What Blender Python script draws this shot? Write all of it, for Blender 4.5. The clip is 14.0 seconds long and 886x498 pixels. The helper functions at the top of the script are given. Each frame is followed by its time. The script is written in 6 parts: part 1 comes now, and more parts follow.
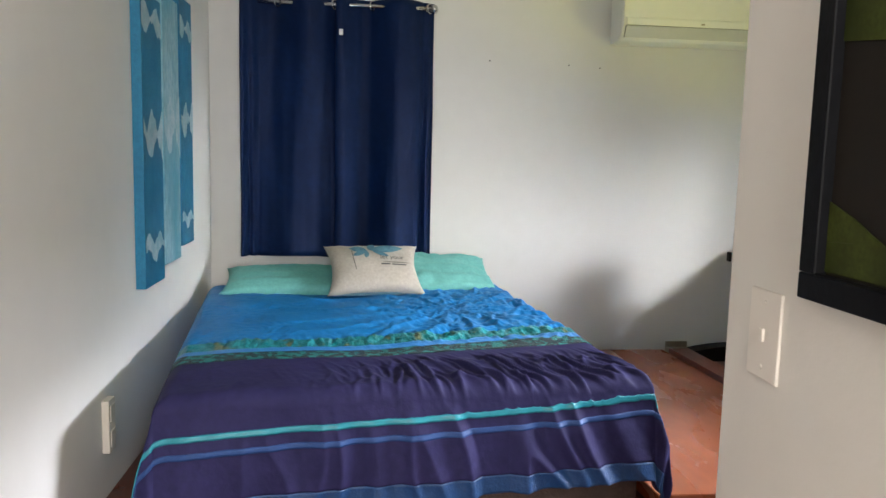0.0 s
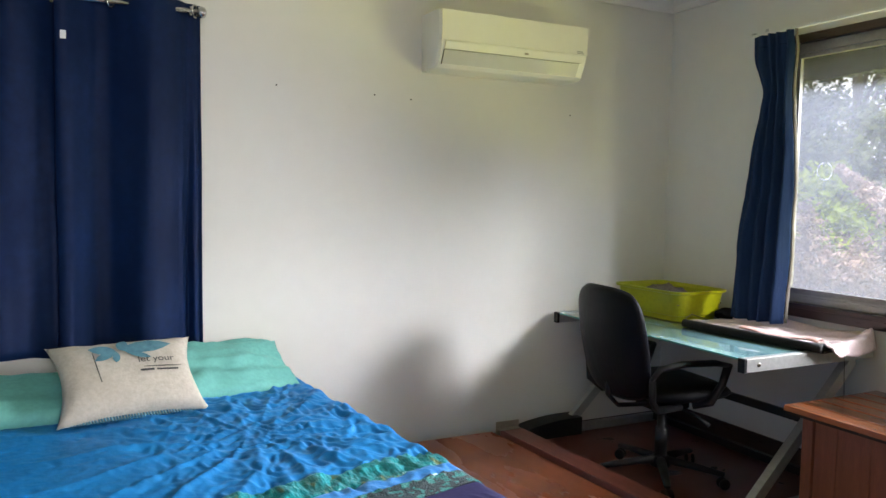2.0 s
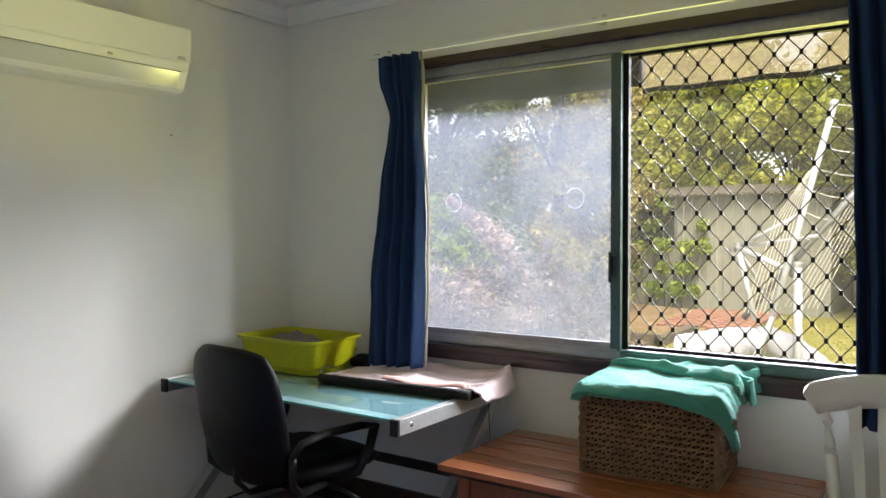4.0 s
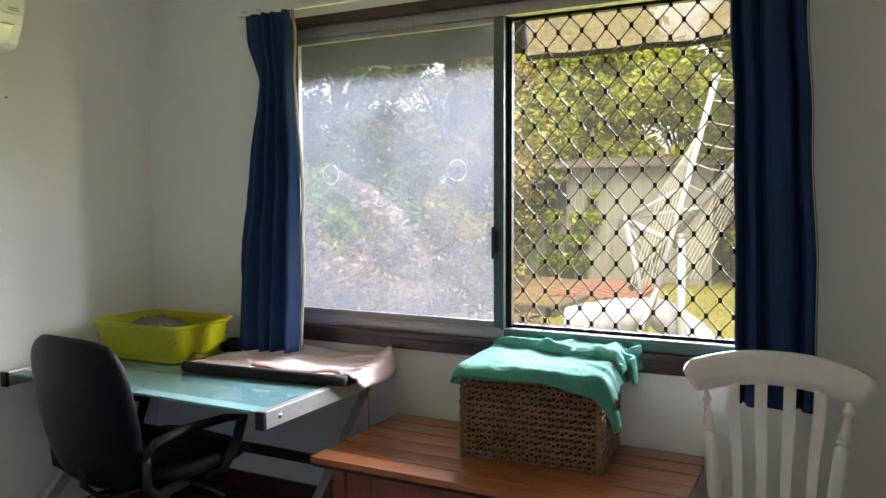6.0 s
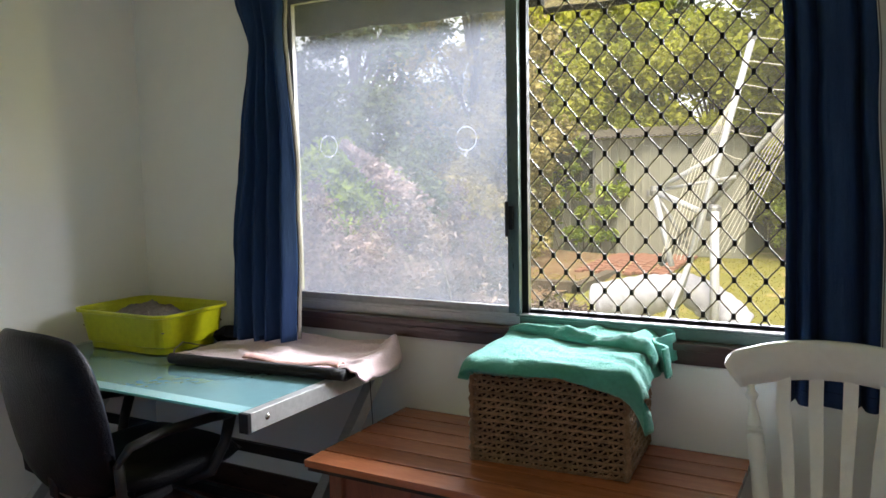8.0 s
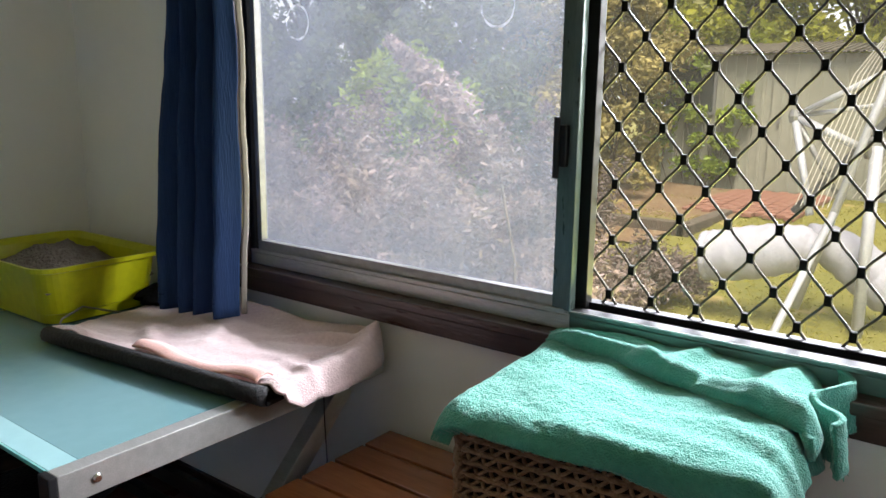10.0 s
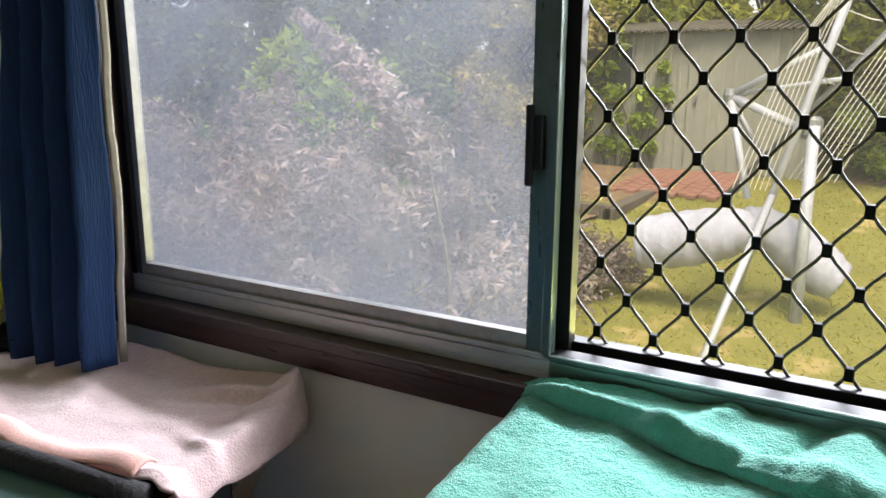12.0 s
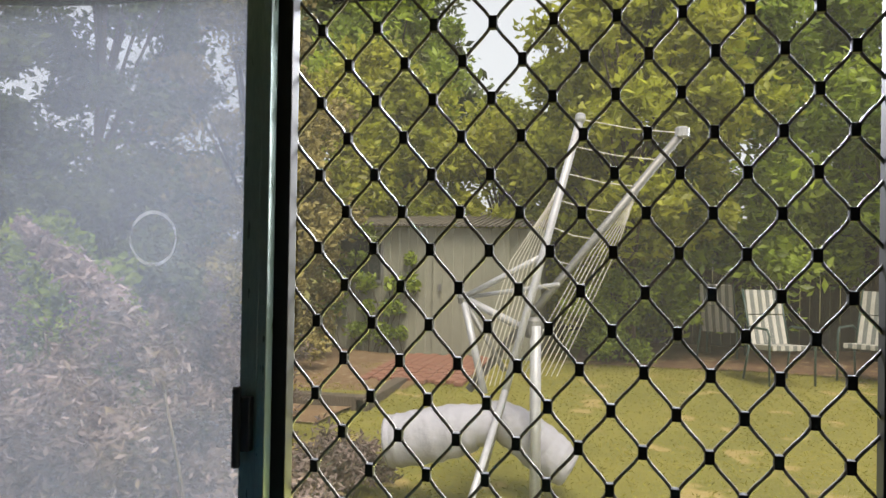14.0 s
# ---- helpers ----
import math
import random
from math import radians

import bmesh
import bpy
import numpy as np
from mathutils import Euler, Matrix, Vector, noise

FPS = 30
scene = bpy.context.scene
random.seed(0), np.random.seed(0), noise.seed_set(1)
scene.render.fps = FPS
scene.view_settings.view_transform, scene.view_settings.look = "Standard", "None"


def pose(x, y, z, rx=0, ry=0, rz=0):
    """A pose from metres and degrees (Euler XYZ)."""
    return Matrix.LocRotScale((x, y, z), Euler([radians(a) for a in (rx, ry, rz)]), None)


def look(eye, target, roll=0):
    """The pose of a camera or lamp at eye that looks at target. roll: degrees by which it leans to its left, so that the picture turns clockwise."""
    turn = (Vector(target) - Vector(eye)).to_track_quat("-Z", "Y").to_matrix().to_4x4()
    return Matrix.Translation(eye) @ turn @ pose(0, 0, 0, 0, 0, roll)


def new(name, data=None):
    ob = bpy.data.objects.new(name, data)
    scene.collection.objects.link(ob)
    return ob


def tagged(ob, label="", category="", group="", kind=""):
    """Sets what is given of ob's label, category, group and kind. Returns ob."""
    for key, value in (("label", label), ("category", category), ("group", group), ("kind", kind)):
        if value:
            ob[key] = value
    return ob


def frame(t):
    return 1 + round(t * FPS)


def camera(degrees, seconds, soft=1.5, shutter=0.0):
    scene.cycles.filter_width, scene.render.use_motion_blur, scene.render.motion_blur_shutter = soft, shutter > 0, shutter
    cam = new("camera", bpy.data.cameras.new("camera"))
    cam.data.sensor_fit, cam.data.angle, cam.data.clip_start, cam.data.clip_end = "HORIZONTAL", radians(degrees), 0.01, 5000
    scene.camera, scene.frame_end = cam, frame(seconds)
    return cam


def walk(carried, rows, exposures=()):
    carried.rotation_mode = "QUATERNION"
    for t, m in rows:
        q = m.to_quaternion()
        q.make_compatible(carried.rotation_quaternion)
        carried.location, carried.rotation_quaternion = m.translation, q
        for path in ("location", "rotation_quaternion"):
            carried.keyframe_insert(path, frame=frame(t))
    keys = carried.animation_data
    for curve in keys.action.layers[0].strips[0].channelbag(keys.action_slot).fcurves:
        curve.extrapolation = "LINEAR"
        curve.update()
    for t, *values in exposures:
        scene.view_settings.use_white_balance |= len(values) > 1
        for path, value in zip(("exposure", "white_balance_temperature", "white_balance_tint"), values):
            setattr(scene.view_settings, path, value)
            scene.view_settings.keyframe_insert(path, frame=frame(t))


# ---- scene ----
cam = camera(60.3, 14.0)
PATH = [
    (0, (1.954, 2.638, 1.265), (2.163, 4.612, 1.029), 1.4),
    (0.5, (1.91, 2.937, 1.318), (2.24, 4.895, 1.078), 1.3),
    (1, (1.819, 3.228, 1.306), (2.332, 5.151, 1.107), 1.3),
    (1.5, (1.743, 3.52, 1.32), (2.462, 5.379, 1.158), 1.3),
    (2, (1.809, 3.75, 1.361), (2.696, 5.537, 1.22), 1.0),
    (2.5, (1.891, 3.948, 1.389), (2.959, 5.637, 1.293), 1.0),
    (3, (1.996, 4.099, 1.387), (3.305, 5.61, 1.342), 1.0),
    (3.5, (2.074, 4.235, 1.386), (3.589, 5.54, 1.359), 0.2),
    (4, (2.186, 4.313, 1.392), (3.832, 5.447, 1.337), -0.1),
    (6.5, (2.404, 4.338, 1.4), (4.185, 5.238, 1.267), -0.4),
    (7, (2.412, 4.331, 1.397), (4.192, 5.233, 1.257), -0.9),
    (9.5, (3.545, 4.695, 1.357), (5.158, 5.827, 1.017), 0.3),
    (10, (3.781, 4.773, 1.335), (5.348, 5.951, 0.935), 0.7),
    (10.5, (3.976, 4.878, 1.313), (5.507, 6.073, 0.835), 0.2),
    (11, (4.06, 5.034, 1.276), (5.631, 6.169, 0.781), 0.4),
    (11.5, (4.092, 5.075, 1.296), (5.7, 6.142, 0.771), 0.0),
    (12, (4.08, 5.043, 1.335), (5.759, 6.034, 0.89), 0.2),
    (12.5, (4.084, 5.01, 1.45), (5.884, 5.846, 1.202), 1.1),
    (13, (4.07, 4.97, 1.507), (5.95, 5.643, 1.397), 1.9),
    (13.5, (4.083, 4.961, 1.502), (6.002, 5.524, 1.478), 1.4),
    (14, (4.092, 4.964, 1.5), (6.042, 5.408, 1.516), 1.0),
]
walk(cam, [(t, look(eye, target, roll)) for t, eye, target, roll in PATH], ((0, 1.2), (1.2, 1.3), (2.5, 1.25), (3.5, 1.18), (4.2, 1.18), (6.5, 1.2), (10, 0.78), (11.5, 0.62), (12.5, 0.6), (13.2, 0.32), (14, 0.14)))

# ---- light ----
world = bpy.data.worlds.new("sky")
scene.world = world
world.use_nodes = True
wn = world.node_tree.nodes
sky = wn.new("ShaderNodeTexSky")
sky.sky_type = 'NISHITA'
sky.sun_disc = False
sky.sun_elevation, sky.sun_rotation = radians(62), radians(242)
sky.air_density, sky.dust_density = 1.0, 5.0
wn["Background"].inputs["Strength"].default_value = 0.15
# thin white cloud over the whole sky
cloud = wn.new("ShaderNodeMix")
cloud.data_type = 'RGBA'
cloud.inputs[0].default_value = 0.6
cloud.inputs[7].default_value = (8.6, 8.5, 8.2, 1)
world.node_tree.links.new(sky.outputs[0], cloud.inputs[6])
world.node_tree.links.new(cloud.outputs[2], wn["Background"].inputs["Color"])


def lamp(name, kind, m, energy, color, **more):
    data = bpy.data.lights.new(name, kind)
    data.energy, data.color = energy, color
    ob = new(name, data)
    ob.matrix_world = m
    return ob


sun = lamp("sun", 'SUN', look((0, 0, 0), (0.42, 0.22, -0.88)), 4.4, (1.0, 0.90, 0.74))
sun.data.angle = radians(25)


def area(name, eye, target, sx, sy, energy, color):
    ob = lamp(name, 'AREA', look(eye, target), energy, color)
    ob.data.shape, ob.data.size, ob.data.size_y = 'RECTANGLE', sx, sy
    return ob


# unseen area lamps added outside: sky light under the eave, light off the lawn
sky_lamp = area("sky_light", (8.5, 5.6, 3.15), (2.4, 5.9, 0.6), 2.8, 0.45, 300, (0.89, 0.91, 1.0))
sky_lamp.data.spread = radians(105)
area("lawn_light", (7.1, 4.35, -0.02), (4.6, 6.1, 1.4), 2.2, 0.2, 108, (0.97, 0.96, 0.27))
# two more unseen lamps to the south-east, added to brighten the far walls
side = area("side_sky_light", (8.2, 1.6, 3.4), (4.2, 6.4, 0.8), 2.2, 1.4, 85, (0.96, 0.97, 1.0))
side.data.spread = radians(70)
far_side = area("far_side_sky_light", (11.0, 2.2, 2.3), (4.6, 5.1, 1.4), 2.6, 2.0, 28, (0.98, 0.98, 1.0))
far_side.data.spread = radians(36)
# added fill lamp in the closed hall, for light assumed behind the camera
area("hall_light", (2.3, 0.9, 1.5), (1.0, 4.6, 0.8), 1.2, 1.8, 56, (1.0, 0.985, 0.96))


# ---- materials ----
def mat(name, color, rough=0.6, metal=0.0, color2=None, scale=6.0, detail=6.0, bump=0.0, bump_scale=None, stretch=(1, 1, 1), spec=0.5,
        vary=0.0, island=False, fine_mix=1.0, sheen=0.0, spots=None, translucent=0.0, coat=0.0):
    m = bpy.data.materials.new(name)
    m.use_nodes = True
    nt = m.node_tree
    b = nt.nodes["Principled BSDF"]
    b.inputs["Roughness"].default_value = rough
    b.inputs["Metallic"].default_value = metal
    b.inputs["Specular IOR Level"].default_value = spec
    b.inputs["Sheen Weight"].default_value = sheen
    b.inputs["Coat Weight"].default_value = coat
    tc = nt.nodes.new("ShaderNodeTexCoord")
    mp = nt.nodes.new("ShaderNodeMapping")
    mp.inputs["Scale"].default_value = stretch
    nt.links.new(tc.outputs["Object"], mp.inputs[0])

    def noise_at(sc, det):
        n = nt.nodes.new("ShaderNodeTexNoise")
        n.inputs["Scale"].default_value, n.inputs["Detail"].default_value = sc, det
        nt.links.new(mp.outputs[0], n.inputs["Vector"])
        return n

    def mixed(fac, a, c):
        x = nt.nodes.new("ShaderNodeMix")
        x.data_type = 'RGBA'
        nt.links.new(fac, x.inputs[0])
        for k, v in ((6, a), (7, c)):
            if isinstance(v, tuple):
                x.inputs[k].default_value = (*v, 1)
            else:
                nt.links.new(v, x.inputs[k])
        return x.outputs[2]

    def ramp(fac, lo, hi):
        r = nt.nodes.new("ShaderNodeMapRange")
        r.inputs[1].default_value, r.inputs[2].default_value = lo, hi
        nt.links.new(fac, r.inputs[0])
        return r.outputs[0]

    c2 = color2 or tuple(v * 0.85 for v in color)
    col = mixed(ramp(noise_at(scale, detail).outputs[0], 0.35, 0.65), color, c2)
    fine = noise_at(scale * 9, 3)
    col = mixed(ramp(fine.outputs[0], 0.3, 0.95), col, tuple(v * (1 - 0.2 * fine_mix) for v in c2))
    if spots:
        col = mixed(ramp(noise_at(spots[0], 2).outputs[0], spots[1], spots[1] + 0.06), col, spots[2])
    if vary:
        if island:
            rnd = nt.nodes.new("ShaderNodeNewGeometry").outputs["Random Per Island"]
        else:
            rnd = nt.nodes.new("ShaderNodeObjectInfo").outputs["Random"]
        h = nt.nodes.new("ShaderNodeHueSaturation")
        r = nt.nodes.new("ShaderNodeMapRange")
        r.inputs[3].default_value, r.inputs[4].default_value = 1 - vary, 1 + vary
        nt.links.new(rnd, r.inputs[0])
        nt.links.new(r.outputs[0], h.inputs["Value"])
        nt.links.new(col, h.inputs["Color"])
        col = h.outputs[0]
    nt.links.new(col, b.inputs["Base Color"])
    rr = nt.nodes.new("ShaderNodeMapRange")
    rr.inputs[3].default_value, rr.inputs[4].default_value = max(0.02, rough - 0.08), min(1, rough + 0.08)
    nt.links.new(noise_at(scale * 2, 4).outputs[0], rr.inputs[0])
    nt.links.new(rr.outputs[0], b.inputs["Roughness"])
    if bump:
        bp = nt.nodes.new("ShaderNodeBump")
        bp.inputs["Strength"].default_value = bump
        bp.inputs["Distance"].default_value = 0.02
        nt.links.new(noise_at(bump_scale or scale * 5, 5).outputs[0], bp.inputs["Height"])
        nt.links.new(bp.outputs[0], b.inputs["Normal"])
    if translucent:
        tr = nt.nodes.new("ShaderNodeBsdfTranslucent")
        nt.links.new(col, tr.inputs[0])
        mx = nt.nodes.new("ShaderNodeMixShader")
        mx.inputs[0].default_value = translucent
        nt.links.new(b.outputs[0], mx.inputs[1])
        nt.links.new(tr.outputs[0], mx.inputs[2])
        nt.links.new(mx.outputs[0], nt.nodes["Material Output"].inputs[0])
    return m


def veil(name, color, cover, scale=3.0, spread=0.15, rough=0.9, gloss=0.0, lit=0.12, cloud=0.0):
    """A sheet that lets light straight through but for a covering of dust or threads."""
    m = bpy.data.materials.new(name)
    m.use_nodes = True
    nt = m.node_tree
    nt.nodes.remove(nt.nodes["Principled BSDF"])
    tc = nt.nodes.new("ShaderNodeTexCoord")
    n = nt.nodes.new("ShaderNodeTexNoise")
    n.inputs["Scale"].default_value, n.inputs["Detail"].default_value = scale, 5
    n.inputs["Distortion"].default_value = 4 * cloud
    nt.links.new(tc.outputs["Object"], n.inputs["Vector"])
    fac = n.outputs[0]
    if cloud:
        fine = nt.nodes.new("ShaderNodeTexNoise")
        fine.inputs["Scale"].default_value, fine.inputs["Detail"].default_value = scale * 14, 4
        nt.links.new(tc.outputs["Object"], fine.inputs["Vector"])
        mixf = nt.nodes.new("ShaderNodeMix")
        mixf.inputs[0].default_value = cloud
        nt.links.new(n.outputs[0], mixf.inputs[2])
        nt.links.new(fine.outputs[0], mixf.inputs[3])
        fac = mixf.outputs[0]
    r = nt.nodes.new("ShaderNodeMapRange")
    r.inputs[1].default_value, r.inputs[2].default_value = 0.3, 0.7
    r.inputs[3].default_value, r.inputs[4].default_value = cover - spread, cover + spread
    nt.links.new(fac, r.inputs[0])
    clear = nt.nodes.new("ShaderNodeBsdfTransparent")
    dust = nt.nodes.new("ShaderNodeBsdfTranslucent")
    dust.inputs[0].default_value = (*color, 1)
    diff = nt.nodes.new("ShaderNodeBsdfDiffuse")
    diff.inputs[0].default_value = (*color, 1)
    both = nt.nodes.new("ShaderNodeMixShader")
    both.inputs[0].default_value = 1.0 - lit
    nt.links.new(dust.outputs[0], both.inputs[1])
    nt.links.new(diff.outputs[0], both.inputs[2])
    mx = nt.nodes.new("ShaderNodeMixShader")
    nt.links.new(r.outputs[0], mx.inputs[0])
    nt.links.new(clear.outputs[0], mx.inputs[1])
    nt.links.new(both.outputs[0], mx.inputs[2])
    out = mx.outputs[0]
    if gloss:
        g = nt.nodes.new("ShaderNodeBsdfGlossy")
        g.inputs["Roughness"].default_value = 0.03
        fr = nt.nodes.new("ShaderNodeFresnel")
        m2 = nt.nodes.new("ShaderNodeMixShader")
        mu = nt.nodes.new("ShaderNodeMath")
        mu.operation = 'MULTIPLY'
        mu.inputs[1].default_value = gloss
        nt.links.new(fr.outputs[0], mu.inputs[0])
        nt.links.new(mu.outputs[0], m2.inputs[0])
        nt.links.new(out, m2.inputs[1])
        nt.links.new(g.outputs[0], m2.inputs[2])
        out = m2.outputs[0]
    nt.links.new(out, nt.nodes["Material Output"].inputs[0])
    return m


M_WALL = mat("white_wall_paint", (0.74, 0.73, 0.70), 0.6, color2=(0.725, 0.715, 0.685), scale=1.2, fine_mix=0.1, bump=0.02, bump_scale=60)
M_HALL = mat("beige_wall_paint", (0.60, 0.565, 0.512), 0.6, color2=(0.585, 0.55, 0.497), scale=1.2, fine_mix=0.1, bump=0.04, bump_scale=60)
M_CEIL = mat("ceiling_paint", (0.78, 0.77, 0.75), 0.8, scale=2, color2=(0.76, 0.75, 0.73), fine_mix=0.1)
M_FLOOR = mat("red_floor", (0.13, 0.032, 0.019), 0.3, color2=(0.10, 0.025, 0.015), scale=2.5, bump=0.01, bump_scale=30)
M_CHERRY = mat("cherry_veneer", (0.31, 0.092, 0.040), 0.27, color2=(0.24, 0.066, 0.029), scale=1.2, stretch=(2.5, 0.7, 2.5), fine_mix=0.4, detail=3)
M_TIMBER = mat("dark_stained_timber", (0.060, 0.031, 0.025), 0.30, color2=(0.036, 0.019, 0.016), scale=4, stretch=(8, 1, 8), bump=0.08)
M_ALU = mat("aluminium", (0.55, 0.56, 0.56), 0.35, 0.7, scale=8, stretch=(6, 1, 6))
M_ALU_PAINT = mat("worn_alu_frame", (0.36, 0.352, 0.345), 0.42, 0.2, color2=(0.29, 0.285, 0.278), scale=6)
M_TRACK = mat("light_alu_track", (0.44, 0.435, 0.43), 0.34, 0.3, color2=(0.37, 0.367, 0.36), scale=5, stretch=(6, 1, 6))
M_STILE = mat("grey_green_stile", (0.11, 0.15, 0.138), 0.30, 0.6, color2=(0.085, 0.118, 0.108), scale=6, stretch=(6, 6, 1))
M_GREENRAIL = mat("grey_green_rail", (0.10, 0.165, 0.145), 0.36, 0.15, color2=(0.08, 0.13, 0.115), scale=6, stretch=(6, 1, 6))
M_DARKFRAME = mat("dark_bronze_frame", (0.012, 0.012, 0.013), 0.55, spec=0.15, scale=8)
M_BLACK = mat("black_plastic", (0.008, 0.008, 0.010), 0.45, spec=0.3, scale=20, bump=0.05)
M_CURTAIN = mat("navy_curtain", (0.003, 0.0165, 0.072), 0.58, color2=(0.002, 0.011, 0.05), scale=3, spec=0.14, bump=0.12, bump_scale=500)
M_DENIM = mat("denim_curtain", (0.015, 0.041, 0.118), 0.78, color2=(0.011, 0.031, 0.095), scale=60, stretch=(1, 1, 0.06), spec=0.2, bump=0.25, bump_scale=400)
M_LINING = mat("curtain_lining", (0.22, 0.20, 0.175), 0.8)
M_CHROME = mat("brushed_steel", (0.62, 0.62, 0.62), 0.22, 1.0, scale=10)
M_ACW = mat("ac_plastic", (0.80, 0.80, 0.76), 0.38, color2=(0.78, 0.78, 0.735), scale=3, fine_mix=0.1)
M_ACGLOSS = mat("ac_louvre", (0.60, 0.61, 0.60), 0.10, color2=(0.57, 0.58, 0.57), scale=3, fine_mix=0.1, coat=0.6)
M_ACG = mat("ac_grey", (0.45, 0.46, 0.46), 0.3)
M_BLUE = mat("blue_satin", (0.008, 0.195, 0.50), 0.5, color2=(0.007, 0.16, 0.43), scale=5, spec=0.3, bump=0.15, bump_scale=40)
M_RIBBON = mat("light_blue_ribbon", (0.04, 0.24, 0.62), 0.4, scale=20, bump=0.15)
M_GOLD = mat("teal_gold_weave", (0.010, 0.36, 0.42), 0.36, color2=(0.006, 0.13, 0.13), scale=13, stretch=(1.5, 0.5, 1), spots=(13, 0.60, (0.13, 0.15, 0.06)), bump=0.5)
M_LACE = mat("lace_trim", (0.004, 0.012, 0.022), 0.6, color2=(0.005, 0.030, 0.036), scale=30, spots=(34, 0.51, (0.012, 0.19, 0.175)), bump=0.8)
M_PURPLE = mat("indigo_satin", (0.029, 0.026, 0.092), 0.7, color2=(0.021, 0.019, 0.070), scale=4, spec=0.15, bump=0.12, bump_scale=30)
M_CYAN = mat("cyan_ribbon", (0.012, 0.25, 0.32), 0.42, scale=30)
M_MIDBLUE = mat("mid_blue_ribbon", (0.008, 0.052, 0.20), 0.6, scale=30)
M_HEM = mat("blue_hem", (0.005, 0.05, 0.165), 0.5, scale=12, bump=0.2)
M_TEAL = mat("mint_pillowcase", (0.15, 0.46, 0.42), 0.75, color2=(0.13, 0.41, 0.37), scale=6, bump=0.3, bump_scale=14)
M_CUSHION = mat("cream_linen", (0.50, 0.46, 0.395), 0.85, color2=(0.44, 0.40, 0.34), scale=7, bump=0.12, bump_scale=120)
M_INK = mat("blue_print", (0.03, 0.10, 0.17), 0.8, color2=(0.09, 0.24, 0.30), scale=25)
M_INKDARK = mat("dark_print", (0.05, 0.055, 0.06), 0.8)
M_MATTRESS = mat("quilted_mattress", (0.60, 0.57, 0.52), 0.8, scale=8, bump=0.4)
M_BEDBASE = mat("brown_bed_base", (0.065, 0.04, 0.032), 0.8, scale=10, bump=0.3)
M_GLASSTOP = mat("frosted_glass", (0.135, 0.25, 0.272), 0.09, color2=(0.122, 0.23, 0.252), scale=4, fine_mix=0.2, spec=0.6, coat=0.5)
M_GLASSSTRIP = mat("frosted_glass_over_beam", (0.25, 0.42, 0.445), 0.12, color2=(0.23, 0.395, 0.42), scale=4, fine_mix=0.2, spec=0.6, coat=0.5)
M_GLASSEDGE = mat("glass_edge", (0.25, 0.62, 0.60), 0.15, scale=10, translucent=0.4)
M_LEATHER = mat("black_leather", (0.003, 0.0035, 0.006), 0.36, color2=(0.005, 0.0055, 0.008), scale=9, spec=0.10, bump=0.25, bump_scale=160)
M_TRAY = mat("yellow_plastic", (0.47, 0.48, 0.006), 0.34, color2=(0.42, 0.43, 0.006), scale=5, translucent=0.12)
M_LITTER = mat("cat_litter", (0.19, 0.16, 0.14), 0.9, color2=(0.12, 0.10, 0.088), scale=30, bump=1.0, bump_scale=90)
M_PINK = mat("pink_fleece", (0.60, 0.465, 0.47), 0.95, color2=(0.54, 0.405, 0.41), scale=12, sheen=0.3, bump=0.25, bump_scale=240)
M_SALMON = mat("salmon_fleece", (0.70, 0.40, 0.36), 0.95, color2=(0.66, 0.36, 0.32), scale=20, sheen=0.3, bump=0.12, bump_scale=240)
M_PADBLACK = mat("black_pad", (0.008, 0.008, 0.011), 0.8, scale=20, bump=0.3)
M_TOWEL = mat("green_terry", (0.075, 0.36, 0.285), 1.0, color2=(0.058, 0.305, 0.24), scale=9, sheen=0.3, bump=0.5, bump_scale=320)
M_BENCH = mat("oiled_red_wood", (0.40, 0.15, 0.065), 0.22, color2=(0.30, 0.10, 0.043), scale=3.5, stretch=(9, 0.8, 9), bump=0.06, bump_scale=20, vary=0.14, coat=0.4)
M_BENCHBODY = mat("red_wood_panel", (0.29, 0.098, 0.047), 0.4, color2=(0.22, 0.072, 0.035), scale=4, stretch=(9, 9, 0.9), bump=0.06)
M_WICKER = mat("woven_rush", (0.33, 0.205, 0.115), 0.6, color2=(0.21, 0.12, 0.062), scale=20, bump=0.6, bump_scale=120, vary=0.28, island=True)
# near-black for the shade inside the basket weave and between the bench slats
M_GAPSHADE = mat("gap_shade", (0.035, 0.022, 0.014), 0.9, scale=20)
M_WHITEPAINT = mat("white_chair_paint", (0.76, 0.76, 0.74), 0.4, color2=(0.74, 0.74, 0.715), fine_mix=0.3, scale=5, bump=0.05)
M_PLATE = mat("cream_plate", (0.65, 0.595, 0.525), 0.45, scale=10, color2=(0.64, 0.585, 0.515), fine_mix=0.1)
M_RAIL = mat("painted_rail", (0.22, 0.066, 0.045), 0.4, color2=(0.17, 0.05, 0.035), scale=4, stretch=(8, 1, 8))
M_BRASS = mat("bracket_metal", (0.50, 0.46, 0.38), 0.4, 0.8, scale=20)
M_CANVAS = mat("teal_canvas", (0.010, 0.20, 0.36), 0.6, color2=(0.008, 0.16, 0.30), scale=6, bump=0.2, bump_scale=150)
M_CANVAS2 = mat("pale_canvas", (0.40, 0.58, 0.64), 0.7, color2=(0.12, 0.36, 0.47), scale=5, stretch=(1, 1, 0.5), bump=0.2, bump_scale=150)
M_CANVASW = mat("white_brushwork", (0.55, 0.66, 0.70), 0.7, color2=(0.30, 0.50, 0.58), scale=14)
M_SCREENGLASS = mat("dark_screen", (0.011, 0.009, 0.008), 0.5, color2=(0.016, 0.013, 0.010), scale=3, spec=0.1)
M_FRAMEBLACK = mat("black_frame_paint", (0.006, 0.006, 0.007), 0.5, spec=0.08, scale=12, bump=0.05)
